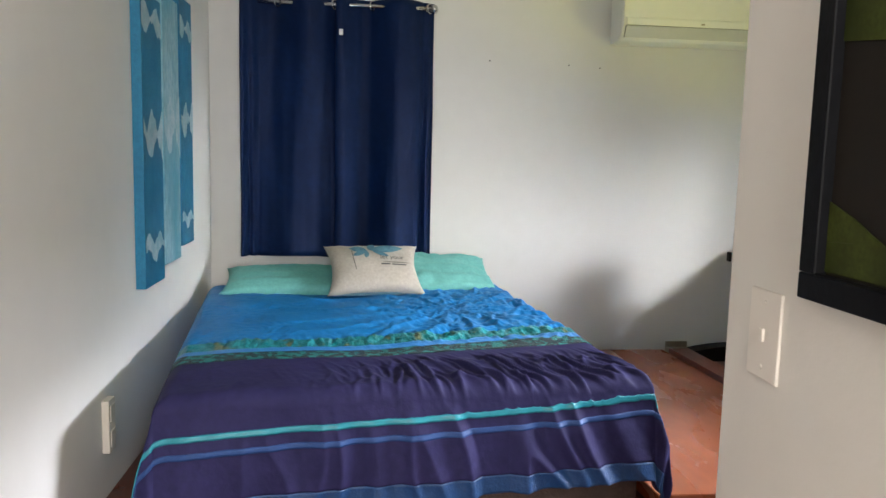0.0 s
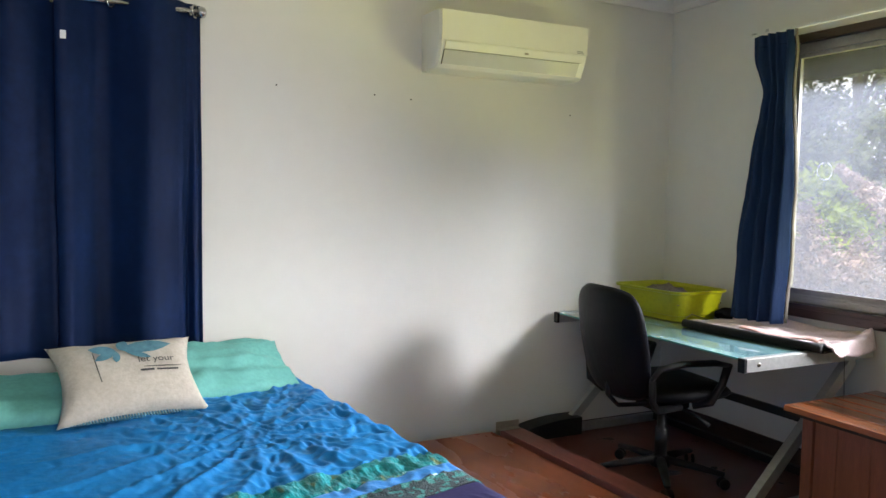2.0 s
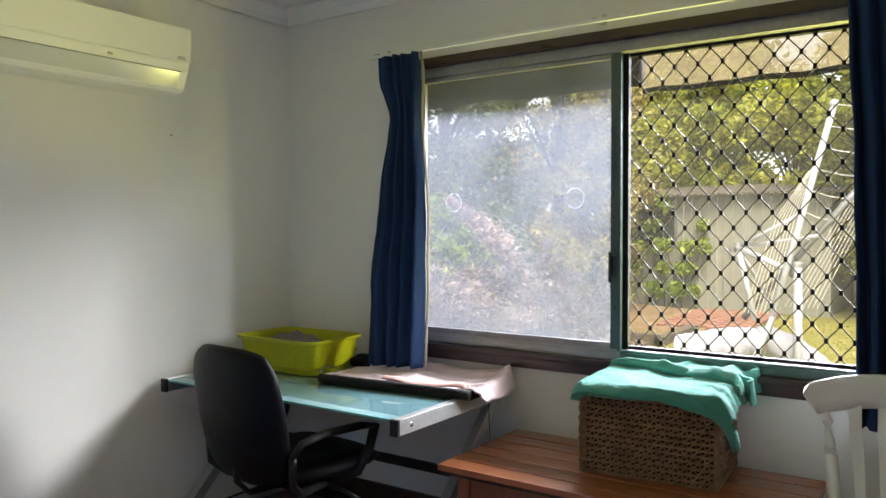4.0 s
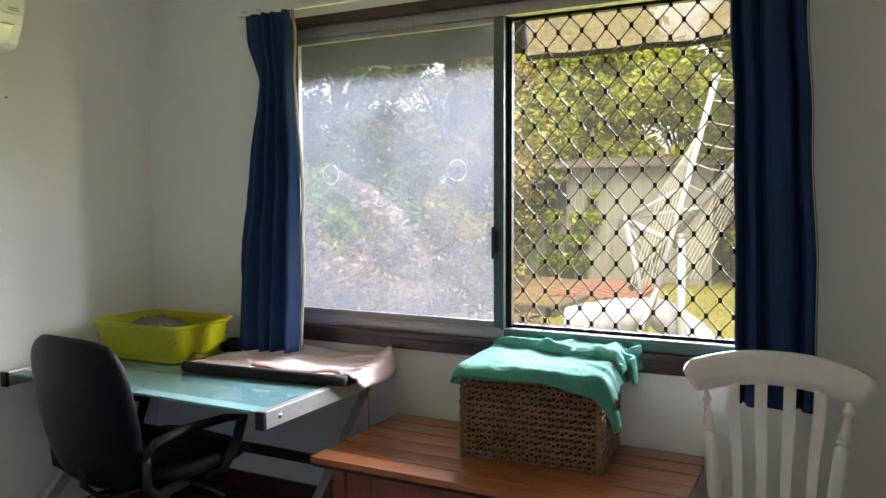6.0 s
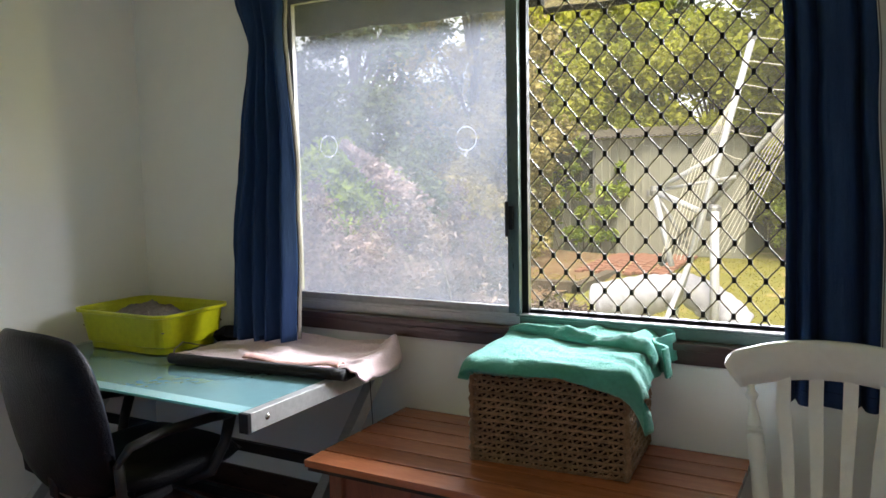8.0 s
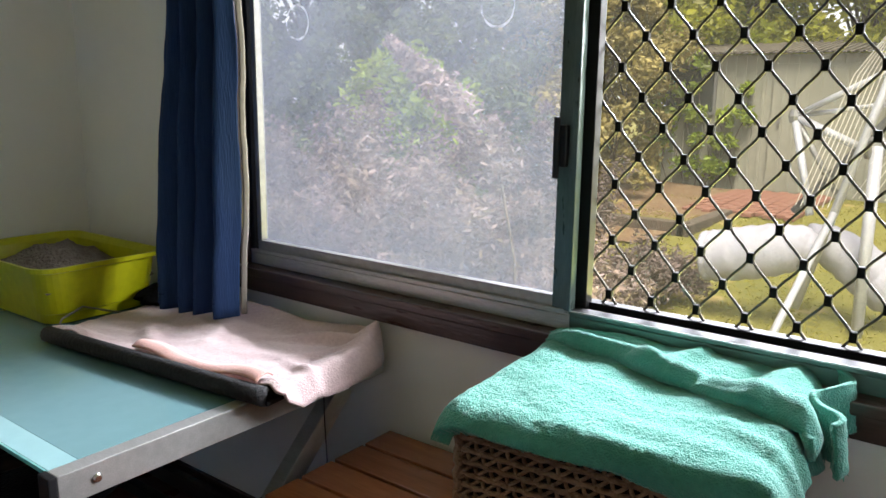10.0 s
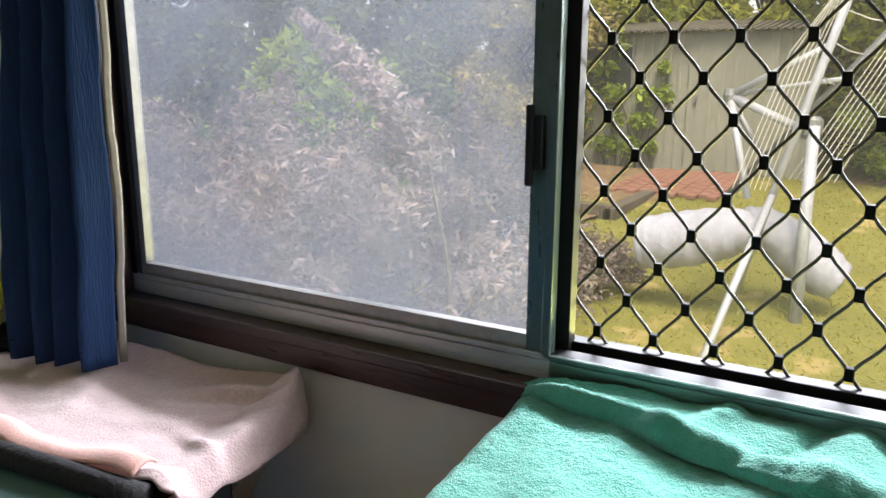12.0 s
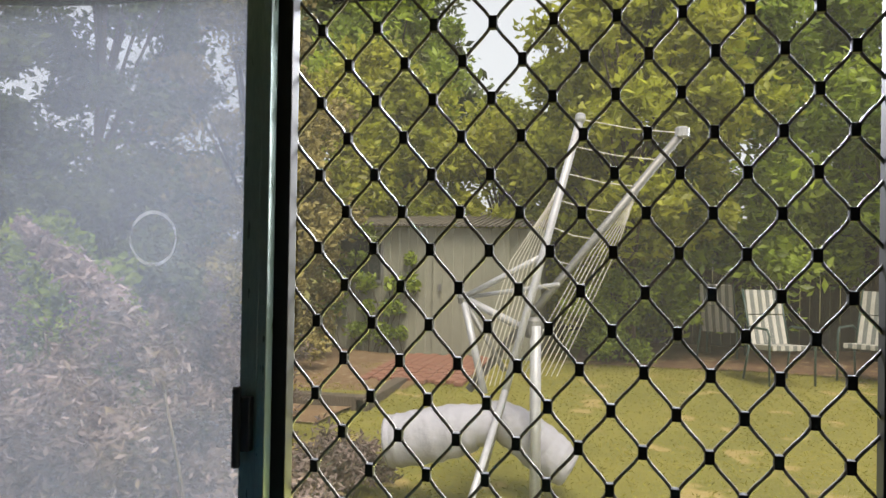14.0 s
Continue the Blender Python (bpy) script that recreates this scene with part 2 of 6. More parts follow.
M_PICGREEN = mat("picture_green", (0.05, 0.06, 0.012), 0.5, spec=0.1, color2=(0.02, 0.025, 0.006), scale=14)
M_DUSTGLASS = veil("dusty_glass", (0.25, 0.268, 0.325), 0.33, 1.9, 0.19, gloss=0.08, lit=0.215, cloud=0.12)
M_CIRCLE = veil("smear", (0.85, 0.86, 0.90), 0.33, 30, 0.22, lit=0.22)
M_FLYSCREEN = veil("fly_screen", (0.30, 0.28, 0.225), 0.17, 2.0, 0.03, lit=0.10)
M_GRILLE = mat("bronze_grille", (0.11, 0.098, 0.078), 0.45, 0.4, color2=(0.07, 0.062, 0.05), scale=30)
M_NODE = mat("grille_node", (0.012, 0.011, 0.010), 0.75, 0.0, spec=0.12)
M_SHADE = veil("brown_shade_cloth", (0.085, 0.066, 0.036), 0.78, 9.0, 0.10, lit=0.45)
M_BLIND = mat("rolled_shade_cloth", (0.005, 0.005, 0.006), 0.9, spec=0.03, scale=20, bump=0.4)


# ---- builders ----
def mesh_of(name, bm, material, smooth=False):
    me = bpy.data.meshes.new(name)
    bmesh.ops.recalc_face_normals(bm, faces=bm.faces[:])
    bm.to_mesh(me)
    bm.free()
    me.materials.append(material)
    if smooth:
        for p in me.polygons:
            p.use_smooth = True
    return me


def part(name, bm, material, parent=None, label="", smooth=False):
    ob = new(name, mesh_of(name, bm, material, smooth))
    ob.parent = parent
    if label:
        ob["label"] = label
    return ob


def thing(name, label, category, at=(0, 0, 0), group="", kind=""):
    ob = new(name)
    ob.location = at
    ob.empty_display_size = 0.1
    return tagged(ob, label, category, group, kind)


def box(bm, lo, hi, bevel=0.0, m=None):
    c = [(a + b) / 2 for a, b in zip(lo, hi)]
    s = [abs(b - a) for a, b in zip(lo, hi)]
    r = bmesh.ops.create_cube(bm, size=1.0, matrix=(m or Matrix()) @ Matrix.Translation(c) @ Matrix.Diagonal((*s, 1)))
    if bevel:
        es = list({e for v in r["verts"] for e in v.link_edges})
        bmesh.ops.bevel(bm, geom=es, offset=bevel, segments=2, affect='EDGES', profile=0.6)
    return bm


def boxes(*items, bevel=0.0):
    bm = bmesh.new()
    for lo, hi in items:
        box(bm, lo, hi, bevel)
    return bm


def tube(bm, pts, radius, sides=8, flat=1.0):
    """A round bar along points; radius may be one value or one a point."""
    pts = [Vector(p) for p in pts]
    rad = radius if isinstance(radius, (list, tuple)) else [radius] * len(pts)
    rings, side = [], None
    for i, p in enumerate(pts):
        d = (pts[min(i + 1, len(pts) - 1)] - pts[max(i - 1, 0)]).normalized()
        if side is None:
            side = d.cross(Vector((0, 0, 1)))
            if side.length < 0.05:
                side = d.cross(Vector((0, 1, 0)))
        side = (side - d * side.dot(d)).normalized()
        up = side.cross(d)
        rings.append([bm.verts.new(p + (side * math.cos(a) + up * math.sin(a) * flat) * rad[i]) for a in (2 * math.pi * k / sides for k in range(sides))])
    for a, b in zip(rings, rings[1:]):
        for k in range(sides):
            bm.faces.new((a[k], a[(k + 1) % sides], b[(k + 1) % sides], b[k]))
    bm.faces.new(rings[0][::-1])
    bm.faces.new(rings[-1])
    return bm


def bar(bm, a, b, w, h, bevel=0.0):
    """A straight bar of rectangular section w x h between two points."""
    a, b = Vector(a), Vector(b)
    m = Matrix.Translation((a + b) / 2) @ (b - a).to_track_quat('Y', 'Z').to_matrix().to_4x4()
    return box(bm, (-w / 2, -(b - a).length / 2, -h / 2), (w / 2, (b - a).length / 2, h / 2), bevel, m)


def lathe(bm, profile, m=None, sides=16):
    rings = []
    for r, z in profile:
        rings.append([bm.verts.new((m or Matrix()) @ Vector((r * math.cos(a), r * math.sin(a), z))) for a in (2 * math.pi * k / sides for k in range(sides))])
    for a, b in zip(rings, rings[1:]):
        for k in range(sides):
            bm.faces.new((a[k], a[(k + 1) % sides], b[(k + 1) % sides], b[k]))
    bm.faces.new(rings[0][::-1])
    bm.faces.new(rings[-1])
    return bm


def sheet(bm, f, nu, nv, u0=0.0, u1=1.0, v0=0.0, v1=1.0):
    g = [[bm.verts.new(f(u0 + (u1 - u0) * i / nu, v0 + (v1 - v0) * j / nv)) for j in range(nv + 1)] for i in range(nu + 1)]
    for i in range(nu):
        for j in range(nv):
            bm.faces.new((g[i][j], g[i + 1][j], g[i + 1][j + 1], g[i][j + 1]))
    return bm


def outline(bm, pts, depth, m):
    """A flat shape of points in a plane, extruded along its local z by depth."""
    vs = [bm.verts.new(m @ Vector((x, y, 0))) for x, y in pts]
    f = bm.faces.new(vs)
    if depth:
        r = bmesh.ops.extrude_face_region(bm, geom=[f])
        d = m.to_3x3() @ Vector((0, 0, depth))
        bmesh.ops.translate(bm, verts=[v for v in r["geom"] if isinstance(v, bmesh.types.BMVert)], vec=d)
    return bm


def n3(x, y, z=0.0):
    return noise.noise(Vector((x, y, z)))


def structure(name, bm, material, label, category, smooth=False):
    return tagged(part(name, bm, material, None, "", smooth), label, category, kind="structure")


# ---- the room ----
XL, XR, YB, YS, XH = 1.03, 5.17, 7.40, 3.93, 2.61   # left wall, window wall, back wall, south wall, hall wall
H, TH = 2.57, 0.13
WY0, WY1, WZ0, WZ1 = 4.555, 6.545, 0.83, 2.165      # window opening
AX0, AX1, AZ0, AZ1 = 1.45, 2.2, 0.95, 2.05           # small window behind the bed

structure("floor", boxes(((XL - TH, 0.6, -0.05), (XR + 0.02, YB + TH, 0.0))), M_FLOOR, "polished dark red floor, worn and slightly glossy", "floor")
structure("ceiling", boxes(((XL - TH, 0.4, H), (XR + 0.3, YB + TH, H + 0.1))), M_CEIL, "plain white painted ceiling", "ceiling")
structure("wall_west", boxes(((XL - TH, 0.5, 0), (XL, YB + TH, H))), M_WALL, "white painted plaster wall beside the bed", "wall")
structure("wall_north", boxes(((XL, YB, 0), (AX0, YB + TH, H)), ((AX1, YB, 0), (XR + 0.2, YB + TH, H)),
                              ((AX0, YB, 0), (AX1, YB + TH, AZ0)), ((AX0, YB, AZ1), (AX1, YB + TH, H))), M_WALL,
          "white painted plaster wall behind the bed head", "wall")
structure("wall_east", boxes(((XR, YS - 0.3, 0), (XR + 0.075, WY0, H)), ((XR, WY1, 0), (XR + 0.075, YB, H)),
                             ((XR, WY0, 0), (XR + 0.075, WY1, WZ0)), ((XR, WY0, WZ1), (XR + 0.075, WY1, H))), M_WALL,
          "white painted wall holding the wide sliding window", "wall")
structure("wall_south", boxes(((XH + TH, YS - TH, 0), (XR, YS, H))), M_WALL, "plain white wall on the room's south side", "wall")
structure("wall_hall", boxes(((XH, 0.5, 0), (XH + TH, YS, H)), bevel=0.004), M_HALL, "beige painted hall wall ending at the bedroom", "wall")
structure("wall_hall_end", boxes(((XL, 0.4, 0), (XH, 0.5, H))), M_HALL, "plain beige wall closing the hall", "wall")


def cornice_run(bm, a, b, inward):
    a, b, n = Vector(a), Vector(b), Vector(inward)
    prof = [(0, 0), (0, -0.075), (0.012, -0.075), (0.03, -0.045), (0.06, -0.02), (0.075, -0.012), (0.075, 0)]
    rows = [[bm.verts.new(p + n * o + Vector((0, 0, z - 0.003))) for o, z in prof] for p in (a, b)]
    for k in range(len(prof)):
        j = (k + 1) % len(prof)
        bm.faces.new((rows[0][k], rows[0][j], rows[1][j], rows[1][k]))


bm = bmesh.new()
cornice_run(bm, (XL, YB - 0.003, H), (XR, YB - 0.003, H), (0, -1, 0))
cornice_run(bm, (XR - 0.003, YS, H), (XR - 0.003, YB, H), (-1, 0, 0))
cornice_run(bm, (XL + 0.003, YS, H), (XL + 0.003, YB, H), (1, 0, 0))
structure("trim", bm, M_CEIL, "white cove cornice along the ceiling", "cornice")
structure("baseboard", boxes(((XL + 0.002, YB - 0.014, 0), (XR - 0.02, YB - 0.002, 0.028)), ((XR - 0.016, YS, 0), (XR - 0.002, YB - 0.016, 0.10)),
                             bevel=0.003), M_TIMBER, "dark red stained skirting board", "skirting")

# ---- the sliding window ----
win = thing("window_1", "wide aluminium sliding window with a dusty pane and a security screen", "window", (XR, 5.55, WZ0), kind="structure")
win.matrix_world = Matrix()


def wpart(name, bm, m, label=""):
    return part(name, bm, m, win, label)


x0 = 5.20
# dark timber surround and sill
wpart("sill", boxes(((XR - 0.028, WY0 - 0.08, 0.818), (x0 + 0.03, WY1 + 0.06, 0.842)), bevel=0.004), M_TIMBER, "dark stained timber window sill")
wpart("apron", boxes(((XR - 0.016, WY0 - 0.07, 0.772), (XR - 0.001, WY1 + 0.05, 0.817)), bevel=0.003), M_TIMBER, "dark timber apron board")
wpart("architrave", boxes(((XR - 0.016, WY1 - 0.012, 0.843), (XR + 0.03, WY1 + 0.035, 2.150)), bevel=0.003), M_TIMBER)
wpart("architrave", boxes(((XR - 0.016, WY0 - 0.035, 0.843), (XR + 0.03, WY0 + 0.012, 2.150)), bevel=0.003), M_TIMBER)
wpart("head_board", boxes(((XR - 0.016, WY0 - 0.035, 2.1605), (XR + 0.03, WY1 + 0.035, 2.202)), bevel=0.003), M_TIMBER)
# outer aluminium frame
wpart("frame_rail", boxes(((x0 - 0.012, 5.4935, 0.843), (x0 - 0.0035, WY1 - 0.013, 0.876)), ((x0 - 0.012, 5.4935, 0.8765), (x0 - 0.009, WY1 - 0.013, 0.888)),
                           bevel=0.002), M_TRACK, "grey aluminium lower track")
wpart("frame_rail", boxes(((x0 - 0.012, WY0 + 0.013, 0.843), (x0 - 0.0035, 5.493, 0.876)), ((x0 - 0.012, WY0 + 0.013, 0.8765), (x0 - 0.009, 5.493, 0.888)),
                           bevel=0.002), M_GREENRAIL, "grey-green lower rail of the fixed side")
# pale metal strip paints the thin white highlight along the rail's top edge
wpart("rail_lip", boxes(((x0 - 0.0145, WY0 + 0.013, 0.8845), (x0 - 0.0125, 5.493, 0.8878)), bevel=0.0006), M_TRACK, "thin rail lip in pale metal, drawn as its highlight")
wpart("outer_track", boxes(((x0 - 0.003, WY0 + 0.013, 0.843), (x0 + 0.10, WY1 - 0.013, 0.876)), bevel=0.002), M_DARKFRAME, "dark outer track")
wpart("track_filler", boxes(((x0 - 0.0085, WY0 + 0.013, 0.8765), (x0 + 0.025, 5.4925, 0.8875)), bevel=0.001), M_DARKFRAME)
wpart("frame_rail", boxes(((x0 - 0.012, WY0 + 0.013, 2.112), (x0 + 0.10, WY1 - 0.013, 2.1595)), bevel=0.002), M_ALU_PAINT)
wpart("frame_post", boxes(((x0 - 0.012, WY1 - 0.03, 0.877), (x0 + 0.04, WY1 - 0.013, 2.111)), bevel=0.002), M_DARKFRAME)
wpart("frame_post", boxes(((x0 - 0.012, WY0 + 0.013, 0.877), (x0 + 0.10, WY0 + 0.03, 2.111)), bevel=0.002), M_ALU_PAINT)
# sliding sash with the dusty pane
SY0, SY1 = 5.487, 6.513
sash = wpart("sash", boxes(((x0 - 0.002, SY0 + 0.052, 0.877), (x0 + 0.022, SY1 - 0.002, 0.912)), ((x0 - 0.002, SY0 + 0.052, 2.09), (x0 + 0.022, SY1 - 0.002, 2.111)),
                           ((x0 - 0.002, SY1 - 0.019, 0.913), (x0 + 0.022, SY1 - 0.002, 2.089)), bevel=0.0015), M_ALU_PAINT, "grey aluminium sliding sash")
wpart("meeting_stile", boxes(((x0 - 0.008, SY0 + 0.022, 0.878), (x0 + 0.024, SY0 + 0.0515, 2.110)), bevel=0.002), M_STILE)
wpart("meeting_stile", boxes(((x0 - 0.012, SY0 + 0.006, 0.878), (x0 + 0.012, SY0 + 0.0215, 2.110)), bevel=0.002), M_STILE)
wpart("meeting_stile", boxes(((x0 + 0.026, SY0 - 0.012, 0.878), (x0 + 0.055, SY0 + 0.03, 2.110)),
                             bevel=0.002), M_DARKFRAME)
pane = wpart("pane", boxes(((x0 + 0.017, SY0 + 0.052, 0.912), (x0 + 0.021, SY1 - 0.019, 2.09))), M_DUSTGLASS, "dusty hazy glass pane with sucker marks")
bm = bmesh.new()
box(bm, (x0 - 0.024, SY0 + 0.026, 1.190), (x0 - 0.008, SY0 + 0.046, 1.275), 0.003)
box(bm, (x0 - 0.032, SY0 + 0.040, 1.165), (x0 - 0.020, SY0 + 0.052, 1.292), 0.004)
part("latch", bm, M_BLACK, win, "black plastic window latch", False)


def ring_mark(y, z, r, w):
    bm = bmesh.new()
    n = 40
    a = [bm.verts.new((x0 + 0.005, y + (r + w * (0.6 + 0.5 * n3(k * 0.4, y))) * math.cos(2 * math.pi * k / n), z + (r + w) * math.sin(2 * math.pi * k / n))) for k in range(n)]
    b = [bm.verts.new((x0 + 0.005, y + r * math.cos(2 * math.pi * k / n), z + r * math.sin(2 * math.pi * k / n))) for k in range(n)]
    for k in range(n):
        bm.faces.new((a[k], a[(k + 1) % n], b[(k + 1) % n], b[k]))
    ob = part("sucker_mark", bm, M_CIRCLE, pane, "round smear left by a suction cup")
    ob.visible_shadow = False


ring_mark(5.705, 1.519, 0.040, 0.006)
ring_mark(6.330, 1.512, 0.040, 0.006)

# the fixed side: dark-edged frame, fly screen and the diamond grille
GY0, GY1, GZ0, GZ1 = 4.600, 5.480, 0.890, 2.108
xs = 5.263
wpart("screen_frame", boxes(((xs - 0.02, GY0 - 0.02, 0.877), (xs + 0.012, GY1 + 0.012, GZ0 + 0.008)), bevel=0.002), M_DARKFRAME, "dark bronze security screen frame")
wpart("screen_frame", boxes(((xs - 0.02, GY0 - 0.02, GZ1 - 0.008), (xs + 0.012, GY1 + 0.012, 2.111)), bevel=0.002), M_DARKFRAME)
wpart("screen_frame", boxes(((xs - 0.02, GY0 - 0.02, GZ0 + 0.009), (xs + 0.012, GY0 + 0.004, GZ1 - 0.009)), bevel=0.002), M_DARKFRAME)
wpart("screen_frame", boxes(((xs - 0.006, GY1 + 0.002, GZ0 + 0.009), (xs + 0.002, GY1 + 0.012, GZ1 - 0.009)), bevel=0.002), M_DARKFRAME)
fly = wpart("fly_screen", sheet(bmesh.new(), lambda u, v: (xs + 0.010, GY0 + (GY1 - GY0) * u, GZ0 + (GZ1 - GZ0) * v), 1, 1), M_FLYSCREEN, "fine grey insect mesh")
fly.visible_shadow = False
PW, PH = 0.0937, 0.1179            # one diamond
GA, GB = 5.3436, 1.8621             # a node of the grille


def zig(side):
    """One wavy strip of the grille, from node to node."""
    bm = bmesh.new()
    pts = []
    n = int((GZ1 - GZ0) / PH * 12)
    for i in range(n + 1):
        z = GZ0 + (GZ1 - GZ0) * i / n
        ph = ((z - GB) / PH) % 1.0
        s = math.cos(2 * math.pi * ph)
        tri = 1 - 4 * abs(ph - 0.5)
        s = 0.62 * s - 0.38 * tri
        pts.append((0, side * (PW / 4 * 0.90) * s, z))
    return tube(bm, pts, 0.0029, 6)


left_strip, right_strip = None, None
cols = [k for k in range(-20, 6) if GY0 + 0.012 < GA + (k + 0.5) * PW / 2 < GY1 - 0.012]
for k in cols:
    y = GA + (k + 0.5) * PW / 2
    even = k % 2 == 0
    if even:
        if left_strip is None:
            left_strip = mesh_of("strip", zig(-1), M_GRILLE, True)
        me = left_strip
    else:
        if right_strip is None:
            right_strip = mesh_of("strip", zig(1), M_GRILLE, True)
        me = right_strip
    ob = new("grille_strip", me)
    ob.location = (xs - 0.002, y, 0)
    ob.parent = win
node_mesh = mesh_of("node", boxes(((-0.007, -0.0068, -0.0102), (0.007, 0.0068, 0.0102)), bevel=0.002), M_NODE)
for k in range(-20, 6):
    y = GA + k * PW / 2
    if not GY0 + 0.004 < y < GY1 - 0.004:
        continue
    for j in range(-12, 6):
        z = GB + (j + (0.5 if k % 2 else 0)) * PH
        if GZ0 + 0.008 < z < GZ1 - 0.008:
            ob = new("grille_node", node_mesh)
            ob.location = (xs - 0.003, y, z)
            ob.parent = win

# rolled shade cloth outside, under the eave
blind = thing("outdoor_blind", "dark shade cloth rolled up outside under the eave", "blind")
bm = bmesh.new()
tube(bm, [(5.50, 5.52 + 0.16 * i, 2.096 + 0.002 * i + 0.006 * math.sin(i * 1.7)) for i in range(9)], [0.074 + 0.001 * i + 0.005 * math.sin(i * 2.1) for i in range(9)], 14)
part("roll", bm, M_BLIND, blind, "tightly rolled black cloth", True)
part("hanging_cloth", sheet(bmesh.new(), lambda u, v: (5.50 + 0.012 * n3(u * 6, v * 2), 5.515 + 1.3 * u, 2.42 - 0.27 * v), 24, 6), M_SHADE, blind, "thin brown cloth between eave and roll", True)
part("let_down_cloth", sheet(bmesh.new(), lambda u, v: (5.49 + 0.015 * n3(u * 7, v * 2, 4), 4.2 + 1.31 * u, 2.42 - v * (0.385 + 0.03 * math.sin(u * 3.0) + 0.035 * u ** 3 + 0.012 * n3(u * 9, 2))), 50, 10), M_SHADE, blind, "thin brown see-through shade cloth, sagging", True)
part("hem_roll", tube(bmesh.new(), [(5.487 + 0.015 * n3(u * 7, 2, 4), 4.2 + 1.31 * u, 2.42 - (0.385 + 0.03 * math.sin(u * 3.0) + 0.035 * u ** 3 + 0.012 * n3(u * 9, 2))) for u in (k / 30 for k in range(31))], 0.012, 8), M_BLIND, blind, "", True)
for yy in (5.6, 6.1, 6.65):
    part("strap", boxes(((5.478, yy, 2.15), (5.486, yy + 0.03, 2.42))), M_BLIND, blind)
structure("eave", boxes(((XR + 0.076, 2.5, 2.42), (5.66, 8.5, 2.50))), M_TIMBER, "dark boarded eave above the window", "eave")

# small window behind the bed, hidden by its curtains
w2 = thing("window_2", "small window hidden behind closed navy curtains", "window", kind="structure")
part("frame", boxes(((AX0, YB + 0.03, AZ0), (AX1, YB + 0.08, AZ0 + 0.04)), ((AX0, YB + 0.03, AZ1 - 0.04), (AX1, YB + 0.08, AZ1)),
                    ((AX0, YB + 0.03, AZ0 + 0.041), (AX0 + 0.04, YB + 0.08, AZ1 - 0.041)), ((AX1 - 0.04, YB + 0.03, AZ0 + 0.041), (AX1, YB + 0.08, AZ1 - 0.041)),
                    ), M_ALU_PAINT, w2)
gl = part("pane", boxes(((AX0 + 0.04, YB + 0.053, AZ0 + 0.04), (AX1 - 0.04, YB + 0.057, AZ1 - 0.04))), M_DUSTGLASS, w2)
gl.visible_shadow = False


# ---- curtains ----
def thicken(ob, t):
    s = ob.modifiers.new("thickness", 'SOLIDIFY')
    s.thickness, s.offset = t, 0
    return ob


def eyelet_curtain(xa, xb, seed, side, label):
    """Cloth threaded on the rod by four rings: it passes in front of the rod, behind it, and in front again."""
    c = thing("curtain", label, "curtain", ((xa + xb) / 2, YB - 0.1, 0.65), "eyelet curtains")
    c.matrix_world = Matrix()
    w = xb - xa

    def f(u, v):
        low = 1 - v
        front = math.cos(2 * math.pi * 1.5 * u * (1 + 0.06 * n3(v * 2, seed)) + (0.15 if side > 0 else -0.1))
        off = 0.058 * front * (0.45 + 0.6 * v) + 0.048 * low * math.sin(2 * math.pi * (1.7 * u + 0.10 * n3(v * 1.3, seed + 2)) + seed)
        off += 0.022 * n3(u * 4, v * 1.1, seed + 4) * (0.5 + low) + 0.007 * n3(u * 11, v * 2.0, seed + 7)
        # the inner edge turns back towards the wall
        inner = max(0.0, 1 - (u if side > 0 else 1 - u) / 0.09)
        off -= (0.060 if side > 0 else 0.040) * inner ** 1.5 * (0.5 + 0.6 * low)
        # narrow pleats bunched at the outer edge
        edge = max(0.0, ((u if side > 0 else 1 - u) - 0.80) / 0.20)
        off += 0.026 * edge * math.sin(u * 62) * (0.35 + low)
        x = xa + w * (0.5 + (u - 0.5) * (1 + 0.015 * low)) + 0.008 * n3(u * 4, v * 3, seed + 9)
        return (x, YB - 0.112 - off, 0.655 + 1.53 * v + 0.006 * math.sin(u * 9 + seed) * low)

    thicken(part("cloth", sheet(bmesh.new(), f, 110, 40), M_CURTAIN, c, "", True), 0.003)
    for k in range(4):
        bm = bmesh.new()
        u = (0.06, 0.36, 0.66, 0.94)[k]
        r = [(0.022, 0), (0.030, 0.001), (0.031, 0.004), (0.027, 0.007), (0.021, 0.005)]
        m = Matrix.Translation((xa + w * u, YB - 0.108, 2.145)) @ pose(0, 0, 0, 90, 0, 58 if k % 2 else -58)
        rings = [[bm.verts.new(m @ Vector((a * math.cos(t), a * math.sin(t), h))) for t in (2 * math.pi * q / 18 for q in range(18))] for a, h in r]
        for i in range(len(rings)):
            A, B = rings[i], rings[(i + 1) % len(rings)]
            for q in range(18):
                bm.faces.new((A[q], A[(q + 1) % 18], B[(q + 1) % 18], B[q]))
        part("eyelet", bm, M_CHROME, c, "", True)
    return c


